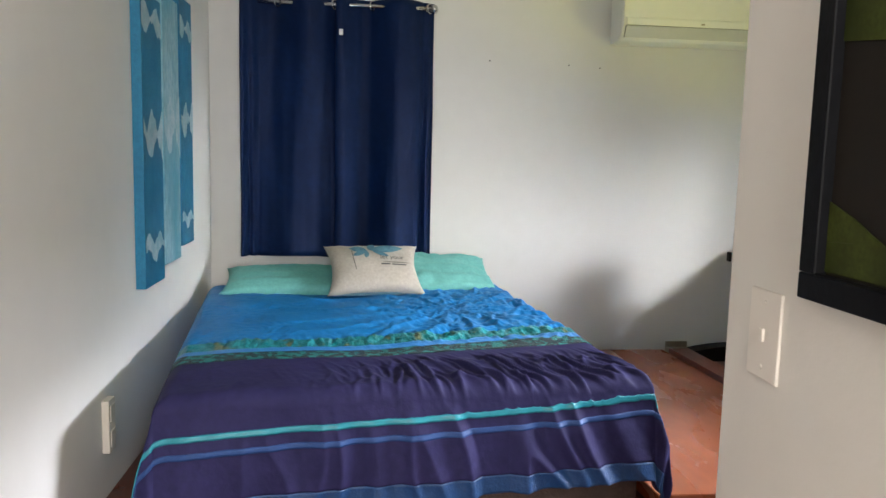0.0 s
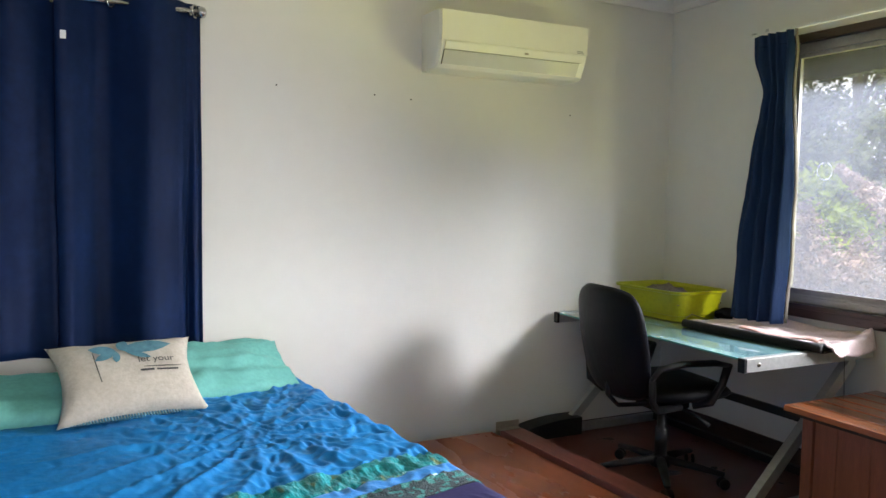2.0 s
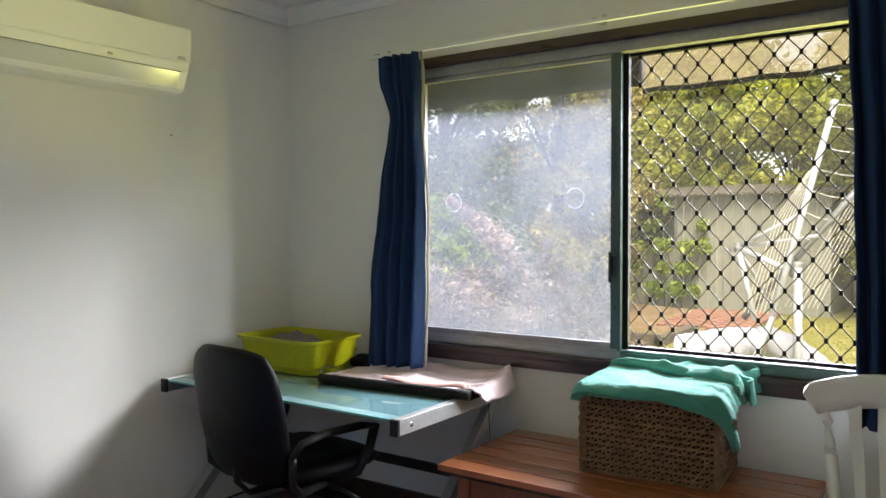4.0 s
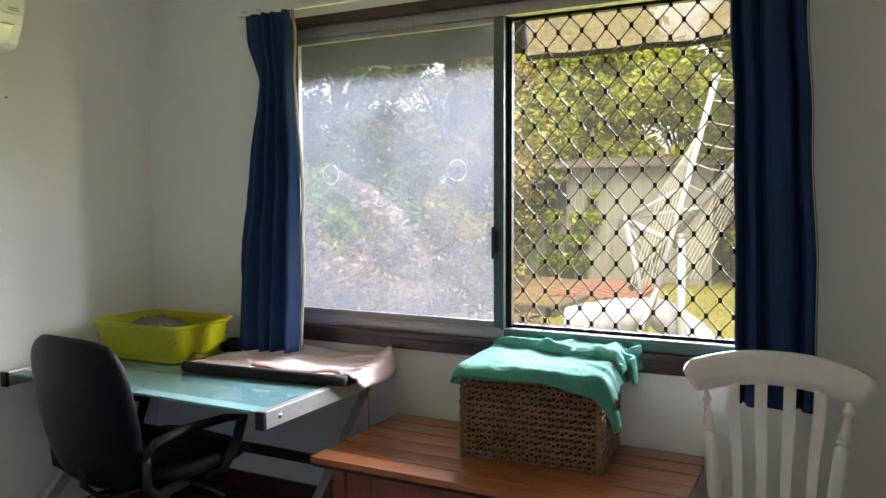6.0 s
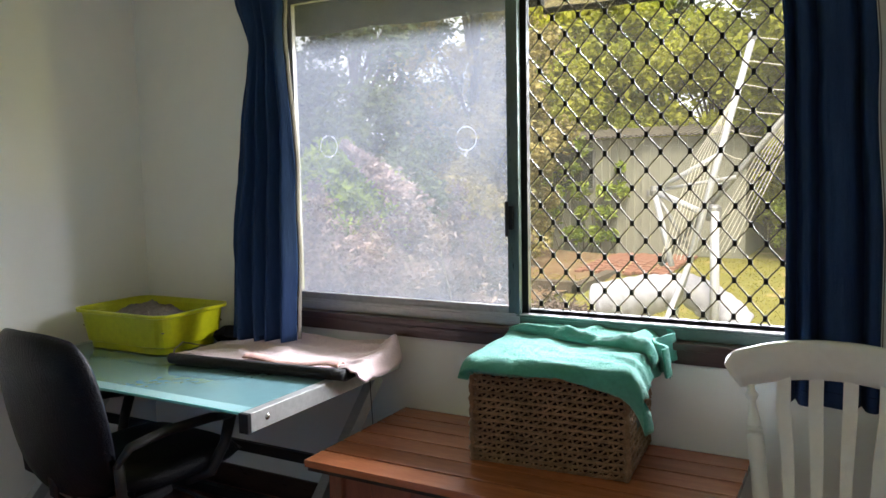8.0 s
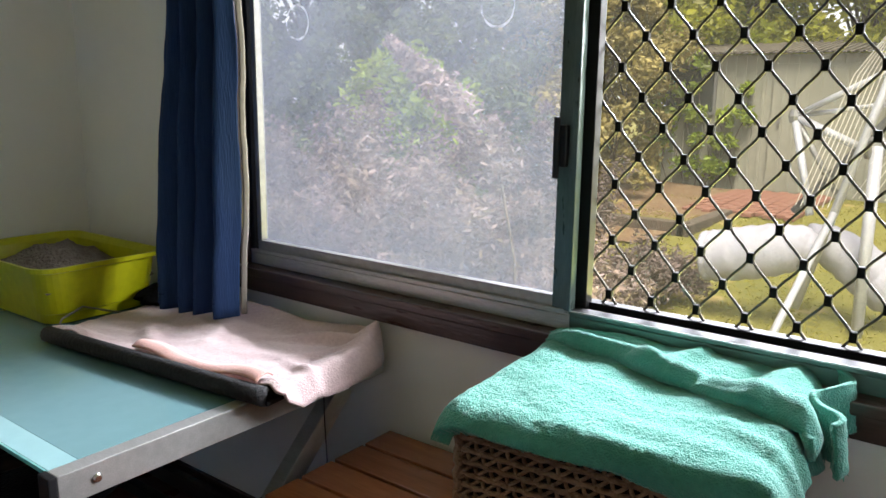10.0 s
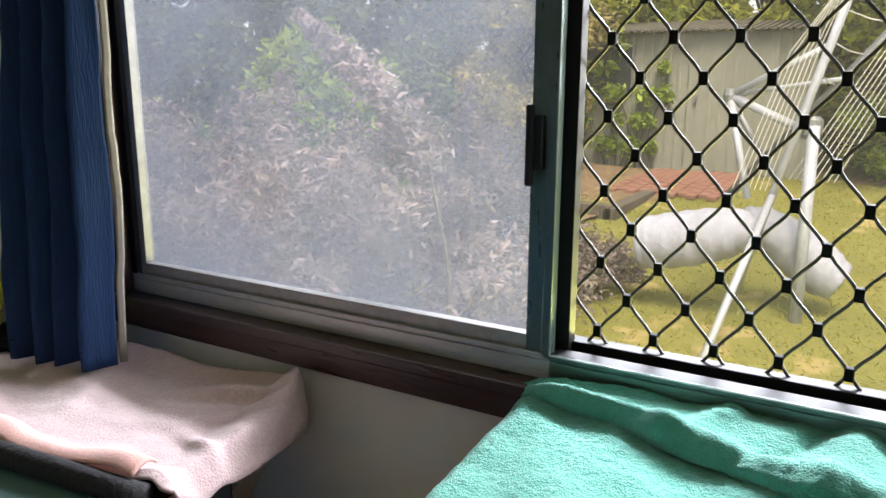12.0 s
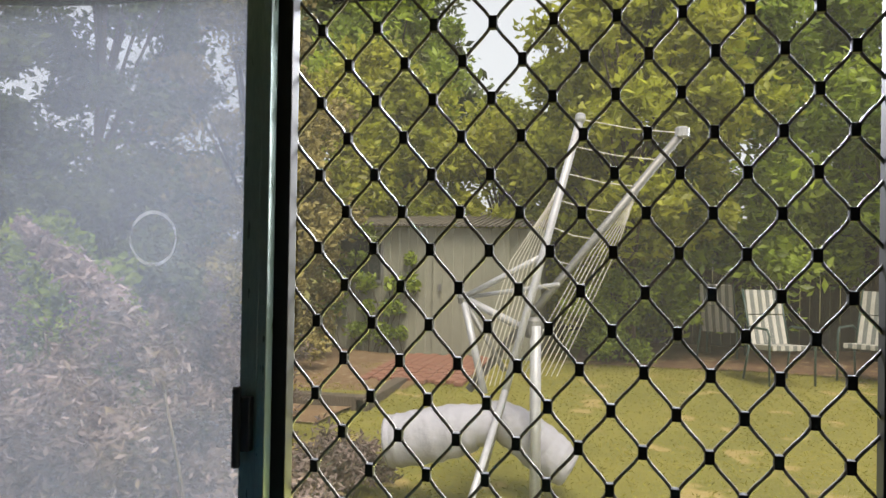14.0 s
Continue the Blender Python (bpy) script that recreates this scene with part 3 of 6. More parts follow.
eyelet_curtain(1.235, 1.805, 3, -1, "closed navy blue eyelet curtain hanging behind the bed")
right_drape = eyelet_curtain(1.782, 2.365, 8, 1, "closed navy blue eyelet curtain beside the bare white wall")
part("cloth_tag", boxes(((1.802, YB - 0.165, 1.965), (1.824, YB - 0.162, 1.998))), M_WHITEPAINT, right_drape, "small white sewn-in tag")
rod = thing("curtain_rod", "brushed steel curtain rod above the small window", "curtain rod")
part("pole", tube(bmesh.new(), [(1.262, YB - 0.105, 2.145), (2.36, YB - 0.105, 2.145)], 0.011, 12), M_CHROME, rod, "", True)
for xx in (1.262, 2.362):
    part("finial", lathe(bmesh.new(), [(0.008, -0.02), (0.022, -0.012), (0.027, 0.0), (0.020, 0.016), (0.006, 0.022)], pose(xx, YB - 0.10, 2.145, 0, 90, 0)), M_CHROME, rod, "", True)
    part("bracket", boxes(((xx + (0.04 if xx < 2 else -0.05), YB - 0.11, 2.125), (xx + (0.05 if xx < 2 else -0.04), YB - 0.001, 2.165)), bevel=0.003), M_CHROME, rod)


def side_curtain(plan, seed, waves, z0, label, edge):
    """A gathered curtain; plan gives (height share, north y, south y, x) from hem to header."""
    c = thing("curtain", label, "curtain", group="window curtains")
    bm = bmesh.new()

    def at(v):
        for (va, na, sa, xa), (vb, nb, sb, xb) in zip(plan, plan[1:]):
            if v <= vb:
                t = (v - va) / (vb - va)
                t = t * t * (3 - 2 * t)
                return na + (nb - na) * t, sa + (sb - sa) * t, xa + (xb - xa) * t
        return plan[-1][1:]

    def shape(u, v):
        ya, yb, xm = at(v)
        ph = 2 * math.pi * (waves * u + 0.22 * math.sin(2 * math.pi * 1.2 * u + seed) + 0.10 * n3(u * 3, v * 2, seed))
        deep = (0.75 + 0.5 * n3(u * 3, v * 1.5, seed + 5)) * (0.65 + 0.5 * (1 - v))
        x = xm + 0.040 * (2 * u - 1) * (1 - v) * edge + 0.036 * (math.sin(ph) + 0.3 * math.sin(2 * ph + seed)) * deep + 0.009 * n3(u * 8, v * 6, seed + 2) + 0.004 * n3(u * 4, v * 22, seed + 6)
        y = ya + (yb - ya) * u + 0.010 * n3(u * 5, v * 3, seed)
        return (min(x, 5.135), y, z0 + (2.205 - z0) * v)

    sheet(bm, shape, waves * 28, 56)
    thicken(part("cloth", bm, M_DENIM, c, "", True), 0.004)
    for lo in (0.0, 0.93):
        part("hem_stitching", sheet(bmesh.new(), lambda u, v: tuple(Vector(shape(u, lo + 0.028 + 0.002 * v)) + Vector((-0.0035, 0, 0))), waves * 28, 1), M_CURTAIN, c)
    bm = bmesh.new()
    sheet(bm, lambda u, v: tuple(Vector(shape(1.0, v)) + (Vector((0.003 + 0.014 * u, -0.003 - 0.006 * u, 0.004)) if edge else Vector((0.004 + 0.02 * u, -0.006, 0.004)))), 3, 40)
    thicken(part("lining", bm, M_LINING, c, "pale lining along the leading edge", True), 0.003)
    return c


side_curtain(((0, 6.655, 6.378, 4.975), (0.25, 6.665, 6.372, 5.0), (0.55, 6.630, 6.380, 5.02), (0.80, 6.583, 6.408, 5.03), (0.94, 6.650, 6.405, 5.035), (1.0, 6.655, 6.412, 5.035)),
             2, 4, 0.748, "navy blue curtain bunched beside the dusty window pane", True)
side_curtain(((0, 4.602, 4.375, 4.99), (0.3, 4.610, 4.380, 5.0), (0.6, 4.622, 4.402, 5.015), (0.85, 4.640, 4.425, 5.02), (1.0, 4.650, 4.43, 5.03)),
             5, 3, 0.738, "dark navy curtain drawn to the window's side", False)
rod2 = thing("curtain_rod", "thin white curtain track above the wide window", "curtain rod")
part("track", boxes(((5.055, 4.25, 2.212), (5.075, 6.72, 2.226)), bevel=0.002), M_WHITEPAINT, rod2)
for yy in (4.3, 5.55, 6.68):
    part("bracket", boxes(((5.065, yy, 2.225), (XR - 0.001, yy + 0.018, 2.235)), ((XR - 0.004, yy, 2.226), (XR - 0.001, yy + 0.018, 2.27))), M_ALU, rod2)


# ---- air conditioner ----
def air_conditioner():
    xa, xb = 3.478, 4.372
    ac = thing("air_conditioner", "white wall-mounted split air conditioner, switched off", "air conditioner")
    prof = [(0, 2.285), (-0.18, 2.285), (-0.205, 2.272), (-0.213, 2.24), (-0.213, 2.124), (-0.204, 2.086), (-0.172, 2.016), (-0.150, 2.000), (-0.10, 1.994), (0, 1.994)]
    bm = bmesh.new()
    rows = [[bm.verts.new((x, YB - 0.001 + o, z)) for o, z in prof] for x in (xa, xa + 0.012, xb - 0.012, xb)]
    for v in rows[0] + rows[3]:
        v.co.y = YB + (v.co.y - YB) * 0.95
        v.co.z = 2.14 + (v.co.z - 2.14) * 0.97
    for a, b in zip(rows, rows[1:]):
        for k in range(len(prof)):
            j = (k + 1) % len(prof)
            bm.faces.new((a[k], a[j], b[j], b[k]))
    bm.faces.new(rows[0])
    bm.faces.new(rows[-1][::-1])
    part("casing", bm, M_ACW, ac)
    part("front_panel", boxes(((xa + 0.006, YB - 0.222, 2.128), (xb - 0.006, YB - 0.214, 2.276)), bevel=0.003), M_ACW, ac)

    def slab(y0, z0, y1, z1, x0, x1, t):
        """A thin plate between two lines along x, t thick outwards."""
        bm = bmesh.new()
        d = Vector((0, y1 - y0, z1 - z0)).normalized()
        n = Vector((0, d.z, -d.y)) * t
        ring = [[bm.verts.new(Vector((x, YB + y, z)) + q) for y, z, q in ((y0, z0, n * 0), (y1, z1, n * 0), (y1, z1, n), (y0, z0, n))] for x in (x0, x1)]
        for k in range(4):
            bm.faces.new((ring[0][k], ring[0][(k + 1) % 4], ring[1][(k + 1) % 4], ring[1][k]))
        bm.faces.new(ring[0])
        bm.faces.new(ring[1][::-1])
        return bm

    part("lower_strip", slab(-0.214, 2.123, -0.205, 2.088, xa + 0.03, xb - 0.03, 0.006), M_ACW, ac, "sloping strip below the front panel")
    part("louvre", slab(-0.2035, 2.083, -0.174, 2.019, xa + 0.03, xb - 0.05, 0.004), M_ACGLOSS, ac, "glossy white louvre flap, closed")
    part("slot", slab(-0.205, 2.0865, -0.2045, 2.0845, xa + 0.03, xb - 0.045, 0.0045), M_INKDARK, ac)
    part("slot", slab(-0.2035, 2.083, -0.172, 2.016, xa + 0.0265, xa + 0.029, 0.0045), M_INKDARK, ac)
    part("maker_mark", boxes(((xb - 0.075, YB - 0.2235, 2.134), (xb - 0.03, YB - 0.222, 2.139)), ((xb - 0.075, YB - 0.2235, 2.142), (xb - 0.036, YB - 0.222, 2.148))), M_ACG, ac, "small dark maker's mark")
    part("sensor", boxes(((3.97, YB - 0.222, 2.098), (3.99, YB - 0.215, 2.106))), M_BRASS, ac)


air_conditioner()

# ---- bed ----
BA = radians(6.5)
BU, BV = Vector((math.cos(BA), math.sin(BA), 0)), Vector((math.sin(BA), -math.cos(BA), 0))
BO = Vector((1.07, 7.10, 0))
BW, BL, BT = 1.70, 2.11, 0.505


def bed_at(u, v, z):
    p = BO + BU * u + BV * v
    return Vector((p.x, p.y, z))


BM = Matrix((( BU.x, BV.x, 0, BO.x), (BU.y, BV.y, 0, BO.y), (0, 0, 1, 0), (0, 0, 0, 1)))
bed = thing("bed", "low bed base with a thick quilted mattress against the wall", "bed")
bm = bmesh.new()
box(bm, (0.03, 0.0, 0.03), (BW - 0.03, BL - 0.03, 0.20), 0.01, BM)
part("base", bm, M_BEDBASE, bed, "brown upholstered bed base")
bm = bmesh.new()
box(bm, (0.015, -0.02, 0.205), (BW - 0.015, BL - 0.015, 0.48), 0.04, BM)
part("mattress", bm, M_MATTRESS, bed, "cream quilted mattress", True)
for u, v in ((0.1, 0.1), (BW - 0.1, 0.1), (0.1, BL - 0.12), (BW - 0.1, BL - 0.12)):
    bm = bmesh.new()
    box(bm, (u - 0.03, v - 0.03, 0), (u + 0.03, v + 0.03, 0.03), 0.004, BM)
    part("foot", bm, M_BLACK, bed)

DROP_R, DROP_F = 0.40, 0.31


def ridge(x):
    return (1 - abs(math.sin(x))) ** 2.0


def slant(u):
    return -0.085 * max(0, min(1, u / BW)) - 0.06 * max(0, (u - 1.0)) ** 2 + 0.10 * max(0, 0.30 - u) ** 1.5


def cover(u, v):
    """The bedspread: u across (past 0 and BW it hangs down the sides), v along (past BL it hangs at the foot)."""
    r = 0.055
    out = Vector((0, 0, 0))

    def bend(s, lim):
        # flat until lim - r, then round the edge, then down
        e = s - (lim - r)
        if e <= 0:
            return s, 0.0, 0.0
        a = e / r
        if a < math.pi / 2:
            return lim - r + r * math.sin(a), r * (1 - math.cos(a)), 0.0
        down = e - r * math.pi / 2
        return lim, r + down, down

    vv, dv, hang_v = bend(v, BL)
    if u > BW / 2:
        uu, du, hang_u = bend(u, BW)
    else:
        t, du, hang_u = bend(BW - u, BW)
        uu = BW - t
    z = BT - max(dv, du) - 0.25 * min(dv, du)
    # soft puffing and creases
    top = max(0.0, 1 - max(dv, du) * 8)
    z += top * (0.012 * n3(u * 2.2, v * 2.2) + 0.006 * n3(u * 6, v * 6, 2))
    # pulled folds running to one spot of the blue field
    cu, cv = 1.22, 0.86
    ang = math.atan2(v - cv, u - cu)
    dist = math.hypot(u - cu, v - cv)
    fan = math.exp(-((dist - 0.42) / 0.34) ** 2)
    blue = max(0.0, min(1.0, (1.62 - v) / 0.15))
    z += top * fan * blue * 0.017 * (ridge(ang * 8.5 + 1.6 * n3(u * 2.5, v * 2.5, 7)) - 0.3) * (0.75 + 0.6 * n3(ang * 2, 1, 4))
    # crumpled creases, strongest on the window side
    wu, wv = u + 0.05 * n3(u * 6, v * 6, 21), v + 0.05 * n3(u * 6, v * 6, 22)
    crease = (0.5 - abs(n3(wu * 11, wv * 8, 11))) * 0.018 + (0.5 - abs(n3(wu * 24, wv * 19, 13))) * 0.015
    z += top * blue * crease * (0.28 + 0.9 * max(0, min(1, (u - 0.65) / 0.5)))
    # gathers along the patterned band
    z += top * 0.012 * math.exp(-((v - 1.46 - slant(u)) / 0.08) ** 2) * (n3(u * 26 + 2 * v, v * 9, 41) + 0.6 * n3(u * 55, v * 14, 42))
    # streaks running down to the foot
    low = max(0.0, min(1.0, (v - 1.68) / 0.2))
    s = u - 0.30 * (v - 1.8) * (u - 0.2) + 0.05 * n3(u * 3, v * 3, 31)
    rough_side = 0.12 + 0.88 * max(0, min(1, (u - 0.45) / 0.45))
    long_fold = max(0.0, 1 - 3.6 * abs(n3(s * 15, v * 2.4, 5))) ** 1.6
    fine_fold = max(0.0, 1 - 3.2 * abs(n3(s * 27, v * 6, 9))) ** 1.6
    z += top * low * rough_side * (0.017 * long_fold + 0.011 * fine_fold)
    puff_f = (0.034 * max(0.0, 1 - 2.6 * abs(n3(s * 8, v * 1.2, 6))) ** 1.2 * (0.35 + 0.65 * rough_side) + 0.010 * (1 + n3(u * 4, v * 4, 15))) * min(1, hang_v / 0.12)
    puff_s = 0.020 * (1 + math.sin(v * 17 + 2 * n3(v * 2, 5))) * min(1, hang_u / 0.15)
    p = bed_at(uu, vv, 0)
    p += BV * ((puff_f + 0.03 * hang_v) if hang_v else 0)
    p += BU * (((puff_s + 0.10 * hang_u) if u > BW / 2 else -(0.4 * puff_s + 0.20 * hang_u)) if hang_u else 0)
    p.z = max(z, 0.03)
    p.x = max(p.x, XL + 0.012)
    return p


spread = thing("bedspread", "blue and indigo satin bedspread with teal bands, rumpled over the bed", "bedspread")


def band(name, va, vb, m, lift=0.0, label="", nv=10, ua=-0.38, ub=BW + DROP_R, nu=400, follow=1.0, follow_b=None):
    bm = bmesh.new()
    fb = follow if follow_b is None else follow_b

    def f(u, t):
        v = (va + slant(u) * follow) * (1 - t) + (vb + slant(u) * fb) * t
        p = cover(u, v)
        return (p.x, p.y, p.z) if not lift else tuple(p + (Vector((0, 0, lift)) if v < BL - 0.04 else BV * lift + Vector((0, 0, lift * 0.5))))

    sheet(bm, f, nu, nv, ua, ub, 0, 1)
    return thicken(part(name, bm, m, spread, label, True), 0.004)


band("top_panel", 0.06, 1.42, M_BLUE, 0, "bright blue satin upper panel", 190, follow=0.0, follow_b=1.0)
band("patterned_band", 1.42, 1.555, M_GOLD, 0.001, "teal band with gold leaf pattern", 14)
band("ribbon", 1.555, 1.615, M_RIBBON, 0.002, "light blue ribbon", 6)
band("lace_band", 1.615, 1.715, M_LACE, 0.003, "dark teal lace band", 12)
band("lower_panel", 1.715, 2.42, M_PURPLE, 0, "dark indigo satin lower panel", 90, follow_b=0.35)
band("stripe", 2.209, 2.228, M_CYAN, 0.005, "narrow cyan ribbon stripe", 3, follow=0.55)
band("stripe", 2.262, 2.281, M_MIDBLUE, 0.004, "narrow mid-blue ribbon stripe", 3, follow=0.55)
band("hem", 2.42, 2.485, M_HEM, 0.0, "blue turned hem", 8, follow=0.35)


def pillow_bm(w, h, t, m, seed, nu=36, nv=24, corner=0.86, crease=0.006):
    bm = bmesh.new()
    for s in (1, -1):
        def f(u, v):
            a, b = 2 * u - 1, 2 * v - 1
            ea, eb = 1 - abs(a) ** 2.6, 1 - abs(b) ** 2.6
            z = s * t / 2 * max(0, ea * eb) ** 0.45
            pull = 1 - (1 - corner) * (1 - abs(a) ** 2) * abs(b) ** 3
            pull2 = 1 - (1 - corner) * (1 - abs(b) ** 2) * abs(a) ** 3
            z += crease * n3(u * 5 + seed, v * 7, s) + 0.6 * crease * n3(u * 13, v * 11 + seed, s)
            if abs(a) == 1 or abs(b) == 1:
                z = 0
            return tuple(m @ Vector((a * w / 2 * pull2, b * h / 2 * pull, z)))
        sheet(bm, f, nu, nv)
    bmesh.ops.remove_doubles(bm, verts=bm.verts[:], dist=0.0005)
    return bm


def on_bed(u, v, z, tilt, turn=0.0, roll=0.0):
    p = bed_at(u, v, z)
    return Matrix.Translation(p) @ Matrix.Rotation(BA + radians(turn), 4, 'Z') @ Matrix.Rotation(radians(tilt), 4, 'X') @ Matrix.Rotation(radians(roll), 4, 'Y')


pl = tagged(part("pillow", pillow_bm(0.80, 0.42, 0.115, on_bed(0.49, 0.17, 0.555, 11, -3), 1, corner=0.93, crease=0.012), M_TEAL, None, "", True),
            "mint green pillow lying flat at the bed head", "pillow", "mint pillows")
pr = tagged(part("pillow", pillow_bm(0.80, 0.44, 0.13, on_bed(1.27, 0.13, 0.58, 22, 2, 3), 5, corner=0.93, crease=0.024), M_TEAL, None, "", True),
            "mint green pillow with a creased case, propped at the bed head", "pillow", "mint pillows")
CM = on_bed(0.915, 0.34, 0.635, 38, 1, 0)
cushion = thing("cushion", "cream linen cushion printed with a blue flower and words", "cushion")
part("cover", pillow_bm(0.54, 0.38, 0.15, CM, 9, crease=0.005), M_CUSHION, cushion, "", True)


def cushion_z(a, b):
    a, b = a / 0.27, b / 0.19
    return 0.075 * max(0, (1 - abs(a) ** 2.6) * (1 - abs(b) ** 2.6)) ** 0.45 + 0.007


def print_shape(name, pts, m, label=""):
    bm = bmesh.new()
    vs = [bm.verts.new(CM @ Vector((x, y, cushion_z(x, y)))) for x, y in pts]
    c = (sum(p[0] for p in pts) / len(pts), sum(p[1] for p in pts) / len(pts))
    mid = bm.verts.new(CM @ Vector((*c, cushion_z(*c))))
    for k in range(len(vs)):
        bm.faces.new((vs[k], vs[(k + 1) % len(vs)], mid))
    part(name, bm, m, cushion, label)


def petal(cx, cy, ang, ln, wd):
    ca, sa = math.cos(radians(ang)), math.sin(radians(ang))
    return [(cx + ca * x - sa * y, cy + sa * x + ca * y) for x, y in
            [(ln * t, wd * math.sin(math.pi * t) ** 0.8) for t in (0, .15, .35, .6, .8, 1)] + [(ln * t, -wd * math.sin(math.pi * t) ** 0.8) for t in (.8, .6, .35, .15)]]


for cx, cy, an, ln, wd in ((-0.03, 0.085, 6, 0.20, 0.034), (-0.04, 0.08, 165, 0.10, 0.024), (-0.04, 0.078, 205, 0.09, 0.018), (-0.03, 0.085, 60, 0.06, 0.022), (-0.04, 0.075, 262, 0.055, 0.014), (-0.01, 0.075, 335, 0.10, 0.014)):
    print_shape("printed_petal", petal(cx, cy, an, ln, wd), M_INK)
print_shape("printed_stem", [(-0.125, 0.085), (-0.122, 0.085), (-0.108, -0.06), (-0.112, -0.06)], M_INKDARK)
for i, (text, size, x, y) in enumerate((("let your", 0.042, 0.028, 0.012), )):
    cu = bpy.data.curves.new("words", 'FONT')
    cu.body, cu.size = text, size
    tmp = bpy.data.objects.new("words", cu)
    me = bpy.data.meshes.new_from_object(tmp)
    bpy.data.objects.remove(tmp)
    for v in me.vertices:
        px, py = v.co.x + x, v.co.y + y
        v.co = CM @ Vector((px, py, cushion_z(px, py) + 0.001))
    me.materials.append(M_INKDARK)
    wd = new("printed_words", me)
    wd.parent = cushion
for x1, x2, y, hh in ((0.045, 0.185, -0.012, 0.003), (0.03, 0.08, -0.032, 0.010), (0.09, 0.17, -0.032, 0.008)):
    print_shape("printed_line", [(x1, y), (x2, y), (x2, y + hh), (x1, y + hh)], M_INKDARK)
bm = bmesh.new()
for k in range(44):
    x = -0.225 + 0.45 * k / 43
    tube(bm, [CM @ Vector((x, -0.165 - 0.006 * abs(x), 0)), CM @ Vector((x + 0.004, -0.182, -0.004))], 0.0035, 5)
part("fringe", bm, M_INK, cushion, "dark blue fringe along the lower seam")


# ---- wall panels beside the bed ----
def canvas(ya, yb, z0, z1, m, label, waves):
    c = thing("canvas_panel", label, "wall art", group="three canvas panels")
    part("canvas", boxes(((XL + 0.001, ya, z0), (XL + 0.042, yb, z1)), bevel=0.003), m, c)
    for z, hh in waves:
        bm = bmesh.new()
        n = 18
        top = [(ya + 0.004 + (yb - ya - 0.008) * k / n, z + hh * (0.55 + 0.35 * math.sin(k * 0.62 + z * 7) + 0.3 * n3(k * 0.5, z * 3))) for k in range(n + 1)]
        bot = [(ya + 0.004 + (yb - ya - 0.008) * k / n, z - hh * (0.45 + 0.4 * math.sin(k * 0.5 + z * 3 + 1) + 0.3 * n3(k * 0.6, z * 5))) for k in range(n + 1)]
        tv = [bm.verts.new((XL + 0.0445, y, min(zz, z1 - 0.004))) for y, zz in top]
        bv = [bm.verts.new((XL + 0.0445, y, max(zz, z0 + 0.004))) for y, zz in bot]
        for k in range(n):
            bm.faces.new((tv[k], tv[k + 1], bv[k + 1], bv[k]))
        part("brushwork", bm, M_CANVASW, c, "pale wave-like brushwork")


canvas(5.835, 6.135, 0.70, 1.90, M_CANVAS, "deep teal canvas panel with pale wave shapes, edge to edge", ((0.86, 0.07), (1.33, 0.12), (1.80, 0.07)))
canvas(6.160, 6.450, 0.755, 1.955, M_CANVAS2, "pale blue and white canvas panel between the teal ones", ((1.38, 0.16), ))
canvas(6.475, 6.735, 0.805, 2.005, M_CANVAS, "deep teal canvas panel with pale waves, close to the room corner", ((0.93, 0.05), (1.42, 0.10), (1.86, 0.06)))


def wall_plate(name, label, cat, m, w, h, kind, d=0.006):
    t = thing(name, label, cat)
    bm = bmesh.new()
    box(bm, (-w / 2, -h / 2, 0), (w / 2, h / 2, d), 0.003, m)
    part("plate", bm, M_PLATE, t)
    bm = bmesh.new()
    if kind == "switch":
        box(bm, (-0.006, -0.011, 0.006), (0.006, 0.011, 0.011), 0.002, m)
        part("toggle", bm, M_PLATE, t)
        for s in (-1, 1):
            part("screw", lathe(bmesh.new(), [(0.0045, 0.005), (0.004, 0.0072)], m @ Matrix.Translation((0, s * h * 0.36, 0)), 10), M_PLATE, t)
    else:
        for s in (-1, 1):
            b2 = bmesh.new()
            box(b2, (-w * 0.32, s * h * 0.24 - 0.03, d), (w * 0.32, s * h * 0.24 + 0.03, d + 0.004), 0.0015, m)
            part("socket_face", b2, M_PLATE, t)
        bm.free()


wall_plate("light_switch", "cream toggle light switch plate on the beige wall", "light switch", pose(XH, 3.795, 0.992, 90, 0, -90), 0.094, 0.148, "switch")
wall_plate("power_outlet", "cream vertical double power outlet low on the wall", "power outlet", pose(XL, 5.425, 0.274, 90, 0, 90), 0.070, 0.195, "outlet", 0.026)

# picture in a black frame on the hall wall
pic = thing("framed_picture", "dark glossy landscape picture in a black frame", "picture")
py1, pz0, pz1, py0 = 3.670, 1.078, 1.86, 2.75
fw = 0.038
part("frame", boxes(((XH - 0.03, py0, pz0), (XH - 0.001, py1, pz0 + fw)), ((XH - 0.03, py0, pz1 - fw), (XH - 0.001, py1, pz1)),
                    ((XH - 0.03, py0, pz0 + fw + 0.0005), (XH - 0.001, py0 + fw, pz1 - fw - 0.0005)), ((XH - 0.03, py1 - fw, pz0 + fw + 0.0005), (XH - 0.001, py1, pz1 - fw - 0.0005)), bevel=0.003), M_FRAMEBLACK, pic)
part("image", boxes(((XH - 0.012, py0 + fw, pz0 + fw), (XH - 0.002, py1 - fw, pz1 - fw))), M_SCREENGLASS, pic)
part("green_hill", outline(bmesh.new(), [(py1 - fw, 1.121), (py1 - fw, 1.163), (py1 - 0.12, 1.167), (py1 - 0.3, 1.175), (py0 + fw, 1.165), (py0 + fw, 1.121)], 0.002,
                           Matrix(((0, 0, -1, XH - 0.0125), (1, 0, 0, 0), (0, 1, 0, 0), (0, 0, 0, 1)))), M_PICGREEN, pic)
